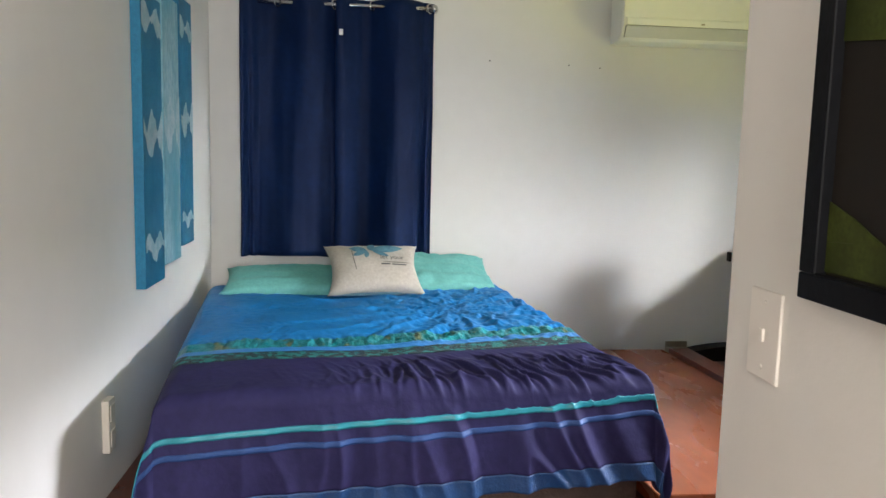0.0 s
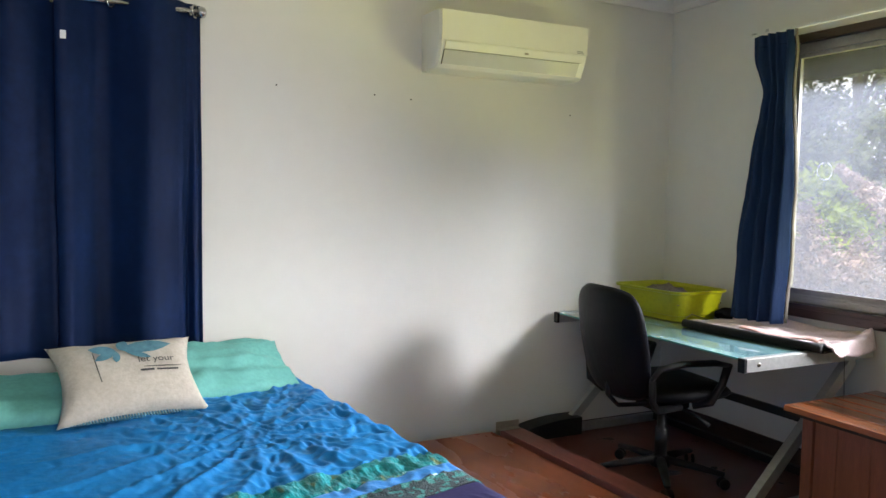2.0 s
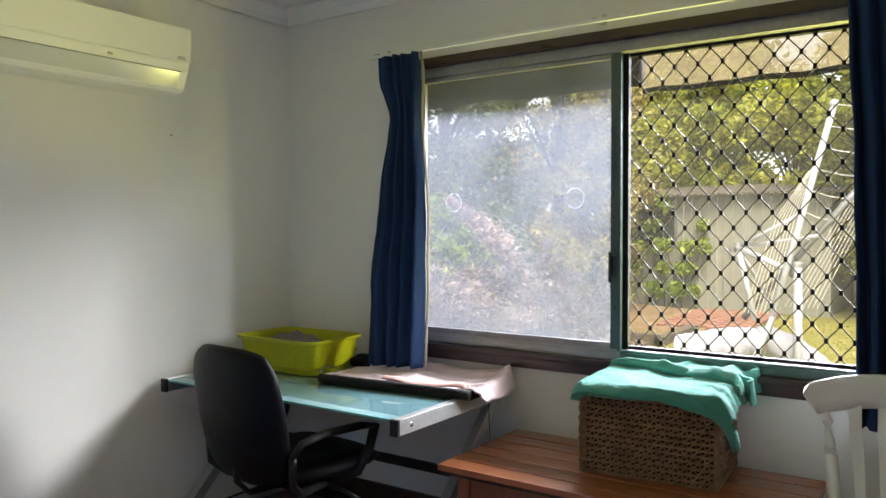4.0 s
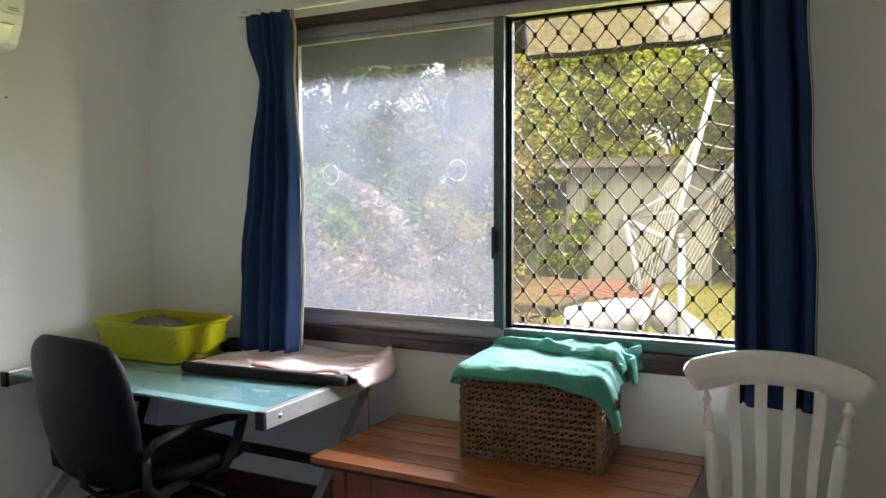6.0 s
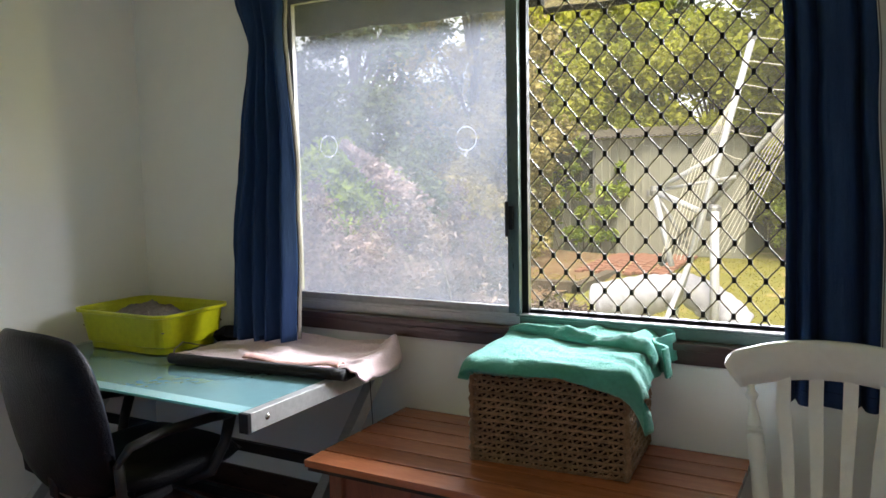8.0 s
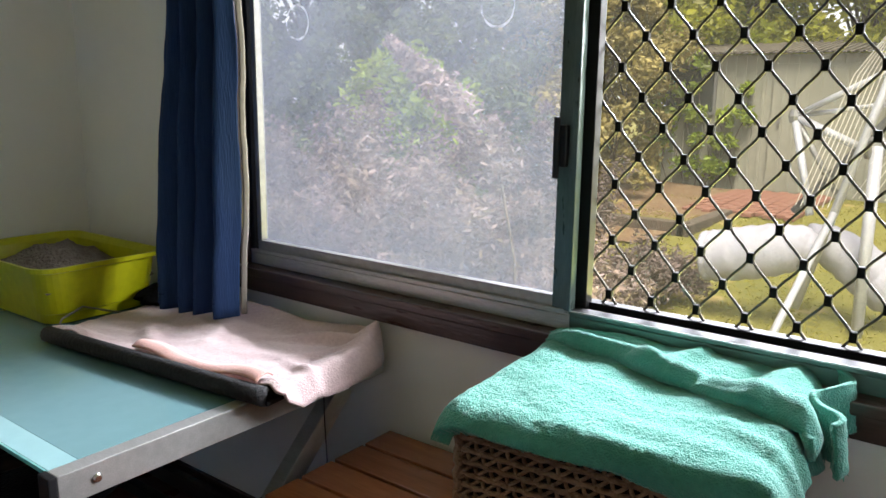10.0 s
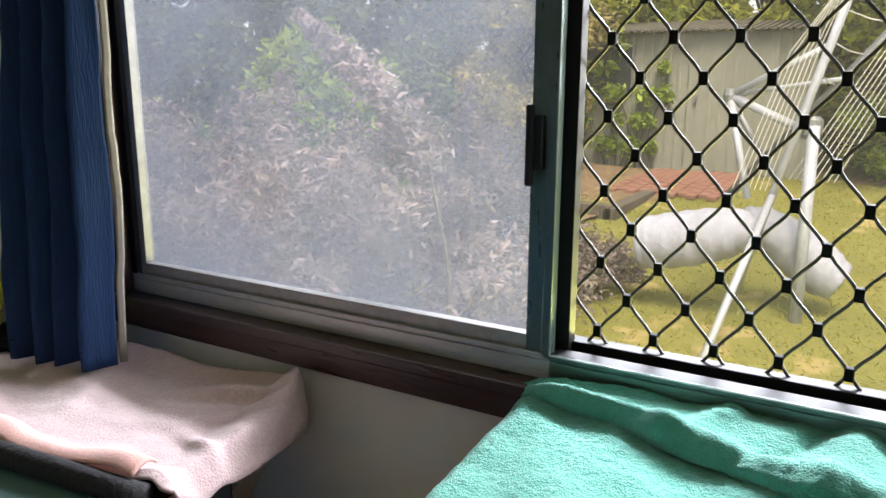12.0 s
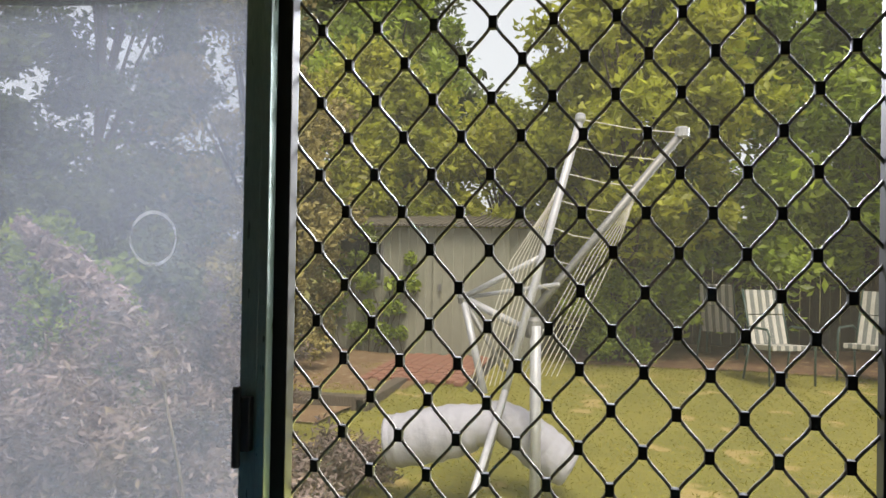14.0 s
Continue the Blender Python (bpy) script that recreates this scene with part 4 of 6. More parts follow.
part("green_sky", outline(bmesh.new(), [(py1 - fw, 1.435), (py1 - fw, 1.79), (py0 + fw, 1.79), (py0 + fw, 1.43), (py1 - 0.25, 1.41), (py1 - 0.12, 1.425)], 0.002,
                          Matrix(((0, 0, -1, XH - 0.0125), (1, 0, 0, 0), (0, 1, 0, 0), (0, 0, 0, 1)))), M_PICGREEN, pic)
part("green_slope", outline(bmesh.new(), [(py1 - fw, 1.1635), (py1 - fw, 1.218), (py1 - 0.095, 1.198), (py1 - 0.13, 1.181), (py1 - 0.16, 1.1685)], 0.002,
                            Matrix(((0, 0, -1, XH - 0.0126), (1, 0, 0, 0), (0, 1, 0, 0), (0, 0, 0, 1)))), M_PICGREEN, pic)


# ---- desk ----
def desk():
    d = thing("desk", "frosted glass desk with silver Z-shaped metal legs", "desk")
    ya, yb, xa, xb, zt = 5.975, 7.345, 4.318, 5.13, 0.703
    part("glass_front_strip", boxes(((xa + 0.012, ya + 0.034, zt - 0.008), (xa + 0.0645, yb - 0.034, zt)), bevel=0.001), M_GLASSSTRIP, d, "paler glass over the front beam")
    part("glass_top", boxes(((xa + 0.065, ya + 0.034, zt - 0.008), (xb, yb - 0.034, zt)), bevel=0.001), M_GLASSTOP, d, "frosted blue-green glass top")
    part("glass_edge", boxes(((xa + 0.008, ya + 0.034, zt - 0.0085), (xa + 0.0118, yb - 0.034, zt - 0.0005))), M_GLASSEDGE, d, "bright green polished glass edge")
    for y, s in ((ya, 1), (yb, -1)):
        part("rail", boxes(((xa + 0.008, min(y, y + s * 0.034), zt - 0.055), (xb + 0.01, max(y, y + s * 0.034), zt + 0.003)), bevel=0.002), M_ALU, d, "silver end rail")
        part("end_cap", boxes(((xa - 0.008, min(y - s * 0.001, y + s * 0.036), zt - 0.057), (xa + 0.0075, max(y - s * 0.001, y + s * 0.036), zt + 0.004)), bevel=0.003), M_BLACK, d, "black plastic end cap")
        for x in (xa + 0.075, xb - 0.12):
            part("bolt", lathe(bmesh.new(), [(0.009, 0), (0.009, 0.002), (0.006, 0.005)], pose(x, y - s * 0.0005, zt - 0.026, 90 if s > 0 else -90, 0, 0), 12), M_CHROME, d)
        yc = y + s * 0.03
        bm = bmesh.new()
        bar(bm, (xa + 0.065, yc, 0.03), (xb - 0.11, yc, zt - 0.057), 0.04, 0.05, 0.003)
        part("diagonal_leg", bm, M_ALU, d, "slanting silver leg")
        part("foot_rail", boxes(((xa + 0.005, yc - 0.02, 0), (xb - 0.08, yc + 0.02, 0.045)), bevel=0.003), M_ALU, d, "silver floor rail")
    part("stretcher", boxes(((4.78, ya + 0.06, 0.36), (4.80, yb - 0.06, 0.40)), bevel=0.003), M_BLACK, d, "dark cross stretcher")
    part("stretcher", boxes(((5.02, ya + 0.06, 0.015), (5.05, yb - 0.06, 0.055)), bevel=0.003), M_BLACK, d)


desk()


# ---- office chair ----
def office_chair():
    c = thing("office_chair", "black leather office chair with plastic arms, pushed to the desk", "chair", (4.40, 6.52, 0))
    c.matrix_world = Matrix.Translation((4.40, 6.54, 0)) @ Matrix.Rotation(radians(-4), 4, 'Z')

    def cp(name, bm, m, label="", smooth=True):
        return part(name, bm, m, c, label, smooth)

    # faces local +x
    bm = bmesh.new()
    for s in (0, 1):
        def f(u, v):
            a, b = 2 * u - 1, 2 * v - 1
            w = 0.262 * (1 - 0.10 * max(0, b) ** 2 - 0.16 * max(0, -b) ** 2)
            e = max(0, (1 - abs(a) ** 4) * (1 - abs(b) ** 4)) ** 0.5
            rx = a * w * (1 - 0.22 * abs(b) ** 7)
            z = 0.695 + b * 0.265 * (1 - 0.08 * abs(a) ** 3)
            lean = -0.285 - 0.045 * (b + 1) + 0.035 * abs(a) ** 2
            x = lean + (0.045 * e if s else -0.038 * e)
            return (x, rx, z)
        sheet(bm, f, 26, 26)
    bmesh.ops.remove_doubles(bm, verts=bm.verts[:], dist=0.001)
    cp("backrest", bm, M_LEATHER, "padded black leather backrest")
    bm = bmesh.new()
    for s in (0, 1):
        def g(u, v):
            a, b = 2 * u - 1, 2 * v - 1
            e = max(0, (1 - abs(a) ** 4) * (1 - abs(b) ** 4)) ** 0.5
            return (0.0 + a * 0.245 * (1 - 0.06 * abs(b) ** 4), b * 0.25 * (1 - 0.10 * abs(a) ** 4), 0.458 + (0.056 * e if s else -0.045 * e) + 0.02 * max(0, -a) ** 2)
        sheet(bm, g, 22, 22)
    bmesh.ops.remove_doubles(bm, verts=bm.verts[:], dist=0.001)
    cp("seat", bm, M_LEATHER, "padded black seat with front roll")
    for s in (-1, 1):
        y = s * 0.272
        bm = bmesh.new()
        tube(bm, [(-0.27, y * 0.93, 0.56), (-0.235, y, 0.612), (-0.12, y * 1.02, 0.628), (0.06, y * 1.02, 0.622), (0.155, y, 0.602)], [0.016, 0.022, 0.026, 0.026, 0.018], 10, 0.6)
        cp("armrest", bm, M_BLACK, "black plastic loop armrest")
        bm = bmesh.new()
        tube(bm, [(0.145, y, 0.605), (0.115, y, 0.52), (0.075, y * 0.9, 0.43), (0.02, y * 0.7, 0.405)], [0.02, 0.018, 0.02, 0.016], 10)
        tube(bm, [(-0.262, y * 0.93, 0.565), (-0.255, y * 0.92, 0.46), (-0.20, y * 0.8, 0.41), (-0.05, y * 0.7, 0.405)], [0.016, 0.016, 0.018, 0.016], 10)
        cp("arm_bracket", bm, M_BLACK)
    cp("tilt_box", boxes(((-0.10, -0.08, 0.355), (0.10, 0.08, 0.398)), bevel=0.01), M_BLACK, "", False)
    bm = bmesh.new()
    tube(bm, [(-0.10, 0, 0.375), (-0.26, 0, 0.385), (-0.315, 0, 0.44), (-0.325, 0, 0.56)], 0.02, 8, 0.5)
    cp("back_bar", bm, M_BLACK)
    bm = bmesh.new()
    tube(bm, [(0.02, -0.08, 0.37), (0.03, -0.22, 0.36), (0.05, -0.27, 0.33)], [0.006, 0.006, 0.012], 8)
    cp("lever", bm, M_BLACK, "black height lever")
    cp("gas_lift", lathe(bmesh.new(), [(0.030, 0.10), (0.030, 0.25), (0.022, 0.255), (0.022, 0.36)], None, 16), M_BLACK)
    cp("hub", lathe(bmesh.new(), [(0.03, 0.055), (0.05, 0.065), (0.05, 0.10), (0.035, 0.115)], None, 16), M_BLACK)
    for k in range(5):
        a = radians(72 * k + 22)
        ca, sa = math.cos(a), math.sin(a)
        bm = bmesh.new()
        tube(bm, [(ca * 0.03, sa * 0.03, 0.095), (ca * 0.16, sa * 0.16, 0.085), (ca * 0.30, sa * 0.30, 0.068)], [0.026, 0.022, 0.016], 8, 0.8)
        lg = cp("star_leg", bm, M_BLACK)
        for off in (-0.016, 0.016):
            bm = bmesh.new()
            m = Matrix.Translation((ca * 0.295, sa * 0.295, 0.026)) @ Matrix.Rotation(a + 0.6, 4, 'Z') @ Matrix.Rotation(radians(90), 4, 'X') @ Matrix.Translation((0, 0, off - 0.008))
            lathe(bm, [(0.020, 0), (0.026, 0.003), (0.026, 0.013), (0.020, 0.016)], m, 16)
            part("castor", bm, M_BLACK, lg, "", True)


office_chair()


# ---- litter tray ----
def tray():
    t = thing("litter_tray", "bright yellow plastic litter tray, half full, on the desk", "litter tray", (4.86, 7.0, 0.703))
    t.matrix_world = Matrix.Translation((4.868, 7.022, 0.704)) @ Matrix.Rotation(radians(1), 4, 'Z')
    bm = bmesh.new()

    def rounded(w, d, r, z, n=6):
        pts = []
        for sx, sy, a0 in ((1, 1, 0), (-1, 1, 90), (-1, -1, 180), (1, -1, 270)):
            for k in range(n + 1):
                a = radians(a0 + 90 * k / n)
                pts.append((sx * (w / 2 - r) + r * math.cos(a), sy * (d / 2 - r) + r * math.sin(a), z))
        return pts

    loops = [rounded(0.27, 0.42, 0.05, 0.002), rounded(0.30, 0.45, 0.055, 0.004), rounded(0.305, 0.455, 0.055, 0.03), rounded(0.325, 0.475, 0.06, 0.034), rounded(0.355, 0.505, 0.06, 0.150),
             rounded(0.385, 0.535, 0.065, 0.155), rounded(0.388, 0.538, 0.065, 0.168), rounded(0.372, 0.522, 0.06, 0.168), rounded(0.345, 0.495, 0.06, 0.150), rounded(0.300, 0.45, 0.055, 0.03)]
    rings = [[bm.verts.new(p) for p in lp] for lp in loops]
    n = len(rings[0])
    for a, b in zip(rings, rings[1:]):
        for k in range(n):
            bm.faces.new((a[k], a[(k + 1) % n], b[(k + 1) % n], b[k]))
    bm.faces.new(rings[0])
    bm.faces.new(rings[-1])
    part("tub", bm, M_TRAY, t, "", False)
    bm = bmesh.new()
    sheet(bm, lambda u, v: ((u - 0.5) * 0.318, (v - 0.5) * 0.468, 0.092 + 0.075 * math.exp(-((u - 0.60) ** 2 * 5 + (v - 0.66) ** 2 * 9)) + 0.018 * n3(u * 6, v * 7) + 0.01 * n3(u * 17, v * 19, 4)), 26, 34)
    part("litter", bm, M_LITTER, t, "greyish brown litter heaped to one side", True)


tray()



def bag_point(u, v):
    ca, sa = math.cos(2 * math.pi * u), math.sin(2 * math.pi * u)
    belly = max(0, math.sin(math.pi * v)) ** 0.6
    return (5.015 + 0.05 * sa * belly * (1.2 + 0.9 * n3(ca * 2, sa * 2, v * 4)), 6.735 + 0.060 * ca * belly * (1 + 0.7 * n3(ca * 3, sa * 3, v * 5)), 0.707 + 0.075 * v)


bm = sheet(bmesh.new(), bag_point, 24, 14)
tagged(part("plastic_bag", bm, M_BLIND, None, "", True), "small crumpled dark bag on the desk corner", "bag")


# ---- heated pet mat with pink fleece ----
PMX = Matrix.Translation((4.752, 5.938, 0.704)) @ Matrix.Rotation(radians(5.5), 4, 'Z')


def pet_mat():
    t = thing("pet_mat", "flat black pet mat on the desk corner", "pet mat")
    bm = bmesh.new()
    box(bm, (-0.02, -0.005, 0.0), (0.31, 0.74, 0.012), 0.004, PMX)
    part("pad", bm, M_PADBLACK, t)
    bm = bmesh.new()
    tube(bm, [PMX @ Vector((-0.022, 0.0 + 0.75 * k / 8, 0.022)) for k in range(9)], 0.0205, 12)
    part("bolster", bm, M_PADBLACK, t, "rounded black front edge", True)
    bm = bmesh.new()
    tube(bm, [PMX @ Vector((0.0, 0.76, 0.012)), PMX @ Vector((0.05, 0.80, 0.035)), PMX @ Vector((0.13, 0.83, 0.045)), PMX @ Vector((0.2, 0.80, 0.02)), PMX @ Vector((0.24, 0.76, 0.008))], 0.003, 6)
    part("cord", bm, M_LINING, t, "thin pale looped cord", True)
    bm = bmesh.new()
    tube(bm, [(4.93, 5.972, 0.69), (4.925, 5.966, 0.60), (4.928, 5.963, 0.50), (4.915, 5.964, 0.42), (4.90, 5.97, 0.30)], 0.0016, 5)
    part("hanging_cord", bm, M_BLACK, t, "thin dark cord hanging from the mat", True)

    f = thing("fleece_blanket", "pale pink fleece blanket crumpled over the pet mat", "blanket")

    def g(u, v):
        # u from the mat's front edge to the window, v along the window from the desk's end
        x, y = -0.005 + 0.398 * u, -0.036 - 0.022 * u + (0.806 + 0.022 * u) * v
        corner = max(0, 1 - v / 0.16) * max(0, (u - 0.72) / 0.28)
        x -= 0.038 * corner ** 1.6
        y += 0.034 * corner ** 1.6 + 0.012 * n3(u * 3, v * 2, 8)
        z = 0.019 + 0.005 * n3(u * 4, v * 5) + 0.004 * n3(u * 9, v * 12, 3) + 0.0012 * n3(u * 40, v * 80, 4)
        # upturned rim along the window and round the near end
        rim = max(0, 1 - (1 - u) / 0.20)
        z += 0.036 * rim ** 1.5 * (1 - 0.55 * corner) * (0.85 + 0.25 * math.sin(v * 11 + 1)) * (1.1 - 0.4 * v)
        end = max(0, 1 - abs(v - 0.055) / 0.085)
        z += 0.036 * (end * end * (3 - 2 * end)) * min(1, 0.10 + 1.05 * u) * (0.92 + 0.10 * math.sin(u * 9))
        if v < 0.05:
            z -= 0.052 * ((0.05 - v) / 0.05) ** 1.3 * (0.75 + 0.2 * n3(u * 6, 4))
        for ru, rv, ra, rl, rw, rh in ((0.82, 0.20, 1.9, 0.13, 0.020, 0.028), (0.70, 0.11, 2.3, 0.10, 0.016, 0.014), (0.35, 0.10, 1.2, 0.08, 0.018, 0.014), (0.60, 0.55, 0.4, 0.20, 0.035, 0.008), (0.30, 0.70, 0.9, 0.16, 0.03, 0.014), (0.75, 0.78, 1.2, 0.2, 0.04, 0.018)):
            du, dv = (u - ru) * 0.49, v - rv
            a, c = du * math.cos(ra) + dv * math.sin(ra), -du * math.sin(ra) + dv * math.cos(ra)
            z += rh * math.exp(-(a / rl) ** 2 - (c / rw) ** 2)
        near = max(0, 1 - u / 0.14)
        z += near * (0.018 + 0.016 * math.sin(v * 15 + 1.0) + 0.018 * n3(v * 7, 2))
        if u < 0.03:
            z = max(z - 0.012, 0.03)
        x += 0.010 * n3(v * 5, u, 6) * u
        return tuple(PMX @ Vector((x, y, z if v < 0.05 else max(z, 0.0145))))

    bm = bmesh.new()
    sheet(bm, g, 60, 110)
    part("cloth", bm, M_PINK, f, "", True)
    thicken(f.children[0], 0.005)
    bm = bmesh.new()

    def g2(u, v):
        y = 0.03 + 0.40 * v
        lift = 0.006 * math.sin(v * 7 + 1) + 0.004 * n3(v * 4, 3)
        return tuple(PMX @ Vector((-0.014 + 0.050 * u + 0.006 * math.sin(v * 9), y, 0.040 + lift + 0.010 * math.sin(math.pi * u) * (1 + 0.3 * n3(v * 5, u * 2)))))

    sheet(bm, g2, 10, 50)
    thicken(part("underside_fold", bm, M_SALMON, f, "salmon pink underside turned up at the edge", True), 0.004)


pet_mat()


# ---- low wooden chest ----
def chest():
    c = thing("wooden_bench", "low slatted red-brown wooden bench chest under the window", "bench")
    xa, xb, ya, yb, zt = 4.525, 5.145, 4.705, 5.955, 0.500
    n = 6
    w = (xb - xa) / n
    for k in range(n):
        part("slat", boxes(((xa + k * w + 0.005, ya, zt - 0.024), (xa + (k + 1) * w - 0.005, yb, zt)), bevel=0.003), M_BENCH, c)
    # board coloured near-black so the slat gaps read as shaded
    part("under_board", boxes(((xa + 0.01, ya + 0.01, zt - 0.036), (xb - 0.01, yb - 0.01, zt - 0.0245))), M_GAPSHADE, c)
    for y in (ya + 0.06, yb - 0.115):
        for x in (xa + 0.045, xb - 0.095):
            part("leg", boxes(((x, y, 0), (x + 0.05, y + 0.05, zt - 0.037)), bevel=0.003), M_BENCHBODY, c)
    part("front_panel", boxes(((xa + 0.06, ya + 0.111, 0.05), (xa + 0.078, yb - 0.116, zt - 0.037)), bevel=0.002), M_BENCHBODY, c)
    part("back_panel", boxes(((xb - 0.07, ya + 0.111, 0.05), (xb - 0.055, yb - 0.116, zt - 0.037)), bevel=0.002), M_BENCHBODY, c)
    for y in (ya + 0.075, yb - 0.095):
        part("side_panel", boxes(((xa + 0.0955, y, 0.05), (xb - 0.0955, y + 0.016, zt - 0.037)), bevel=0.002), M_BENCHBODY, c)
    for k in range(7):
        y = ya + 0.16 + k * 0.145
        part("panel_batten", boxes(((xa + 0.054, y, 0.06), (xa + 0.0595, y + 0.012, zt - 0.05)), bevel=0.002), M_BENCHBODY, c)


chest()


# ---- woven basket ----
BKA = radians(4.0)
BK = Matrix.Translation((4.768, 5.476, 0.5012)) @ Matrix.Rotation(BKA, 4, 'Z')   # local x to the window, local -y along the bench
BKW, BKL, BKH = 0.335, 0.48, 0.285


def basket():
    b = thing("wicker_basket", "brown woven rush storage basket with a dark hand hole", "basket")
    # solid dark core puts shade into the holes of the weave
    bm = bmesh.new()
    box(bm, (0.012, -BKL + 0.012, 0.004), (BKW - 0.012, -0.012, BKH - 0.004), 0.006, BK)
    part("inner_body", bm, M_GAPSHADE, b, "dark core behind the weave, coloured as shade")

    def weave(o, d, out, ln, hole=None):
        """Rows of slanting flat strands between horizontal cords, on one face."""
        bm = bmesh.new()
        o, d, out = Vector(o), Vector(d), Vector(out)
        rows = 13
        rh = BKH / rows
        n = max(4, int(ln / 0.030))
        st = ln / n
        for r in range(rows + 1):
            for cut in (((0, hole[0]), (hole[1], ln)) if hole and hole[2] < r * rh < hole[3] else ((0, ln), )):
                m = max(4, int((cut[1] - cut[0]) / 0.012))
                pts = [o + d * (cut[0] + (cut[1] - cut[0]) * q / m) + Vector((0, 0, min(BKH, max(0.004, r * rh + 0.0014 * n3(q * 0.6, r * 3.1))))) + out * (0.006 + 0.002 * math.sin(q * 2.2 + r)) for q in range(m + 1)]
                tube(bm, [BK @ p for p in pts], [0.0046 + 0.0009 * (q % 2) for q in range(m + 1)], 6)
        for r in range(rows):
            z0, z1 = r * rh, (r + 1) * rh
            for k in range(n):
                s = (k + 0.5) * st
                if hole and hole[0] < s < hole[1] and hole[2] < (z0 + z1) / 2 < hole[3]:
                    continue
                j = 0.002 * n3(k * 1.7, r * 2.3)
                shift = 0.25 * st if r % 2 else -0.25 * st
                za, zb, s = z0 + rh * 0.06, z1 - rh * 0.06, s + shift
                tube(bm, [BK @ (o + d * (s - st * 0.50) + Vector((0, 0, za + j)) + out * 0.003), BK @ (o + d * (s - st * 0.12) + Vector((0, 0, (za + zb) / 2 + j)) + out * 0.010),
                          BK @ (o + d * (s + st * 0.30) + Vector((0, 0, zb + j)) + out * 0.004)], 0.0042, 6, 0.8)
                tube(bm, [BK @ (o + d * (s + st * 0.26) + Vector((0, 0, zb + j)) + out * 0.002), BK @ (o + d * (s + st * 0.40) + Vector((0, 0, (za + zb) / 2 + j)) + out * 0.006),
                          BK @ (o + d * (s + st * 0.52) + Vector((0, 0, za + j)) + out * 0.003)], 0.0036, 5, 0.8)
        return bm

    part("front_weave", weave((0.006, 0, 0), (0, -1, 0), (-1, 0, 0), BKL), M_WICKER, b, "", True)["kind"] = "stuff"
    part("end_weave", weave((0, -BKL + 0.006, 0), (1, 0, 0), (0, -1, 0), BKW, (0.12, 0.215, 0.10, 0.175)), M_WICKER, b, "", True)["kind"] = "stuff"
    part("end_weave", weave((0, -0.006, 0), (1, 0, 0), (0, 1, 0), BKW, (0.12, 0.215, 0.10, 0.175)), M_WICKER, b, "", True)["kind"] = "stuff"
    part("back_weave", weave((BKW - 0.006, 0, 0), (0, -1, 0), (1, 0, 0), BKL), M_WICKER, b, "", True)["kind"] = "stuff"
    for x, y in ((0, 0), (BKW, 0), (0, -BKL), (BKW, -BKL)):
        bm = bmesh.new()
        tube(bm, [BK @ Vector((x + 0.003 * math.sin(k * 2.1), y + 0.003 * math.cos(k * 2.1), BKH * k / 22)) for k in range(23)], [0.008 + 0.002 * (k % 2) for k in range(23)], 7)
        part("corner_braid", bm, M_WICKER, b, "", True)
    bm = bmesh.new()
    tube(bm, [BK @ Vector((x, y, BKH)) for x, y in ((0, 0), (BKW, 0), (BKW, -BKL), (0, -BKL), (0, 0))], 0.010, 8)
    part("rim", bm, M_WICKER, b, "braided rim", True)
    # black block stands in for the shade inside the hand hole
    bm = bmesh.new()
    box(bm, (0.12, -BKL - 0.001, 0.10), (0.215, -BKL + 0.010, 0.175), 0.004, BK)
    part("hand_hole", bm, M_BLACK, b, "oblong hand hole, a black block for its shade")


basket()


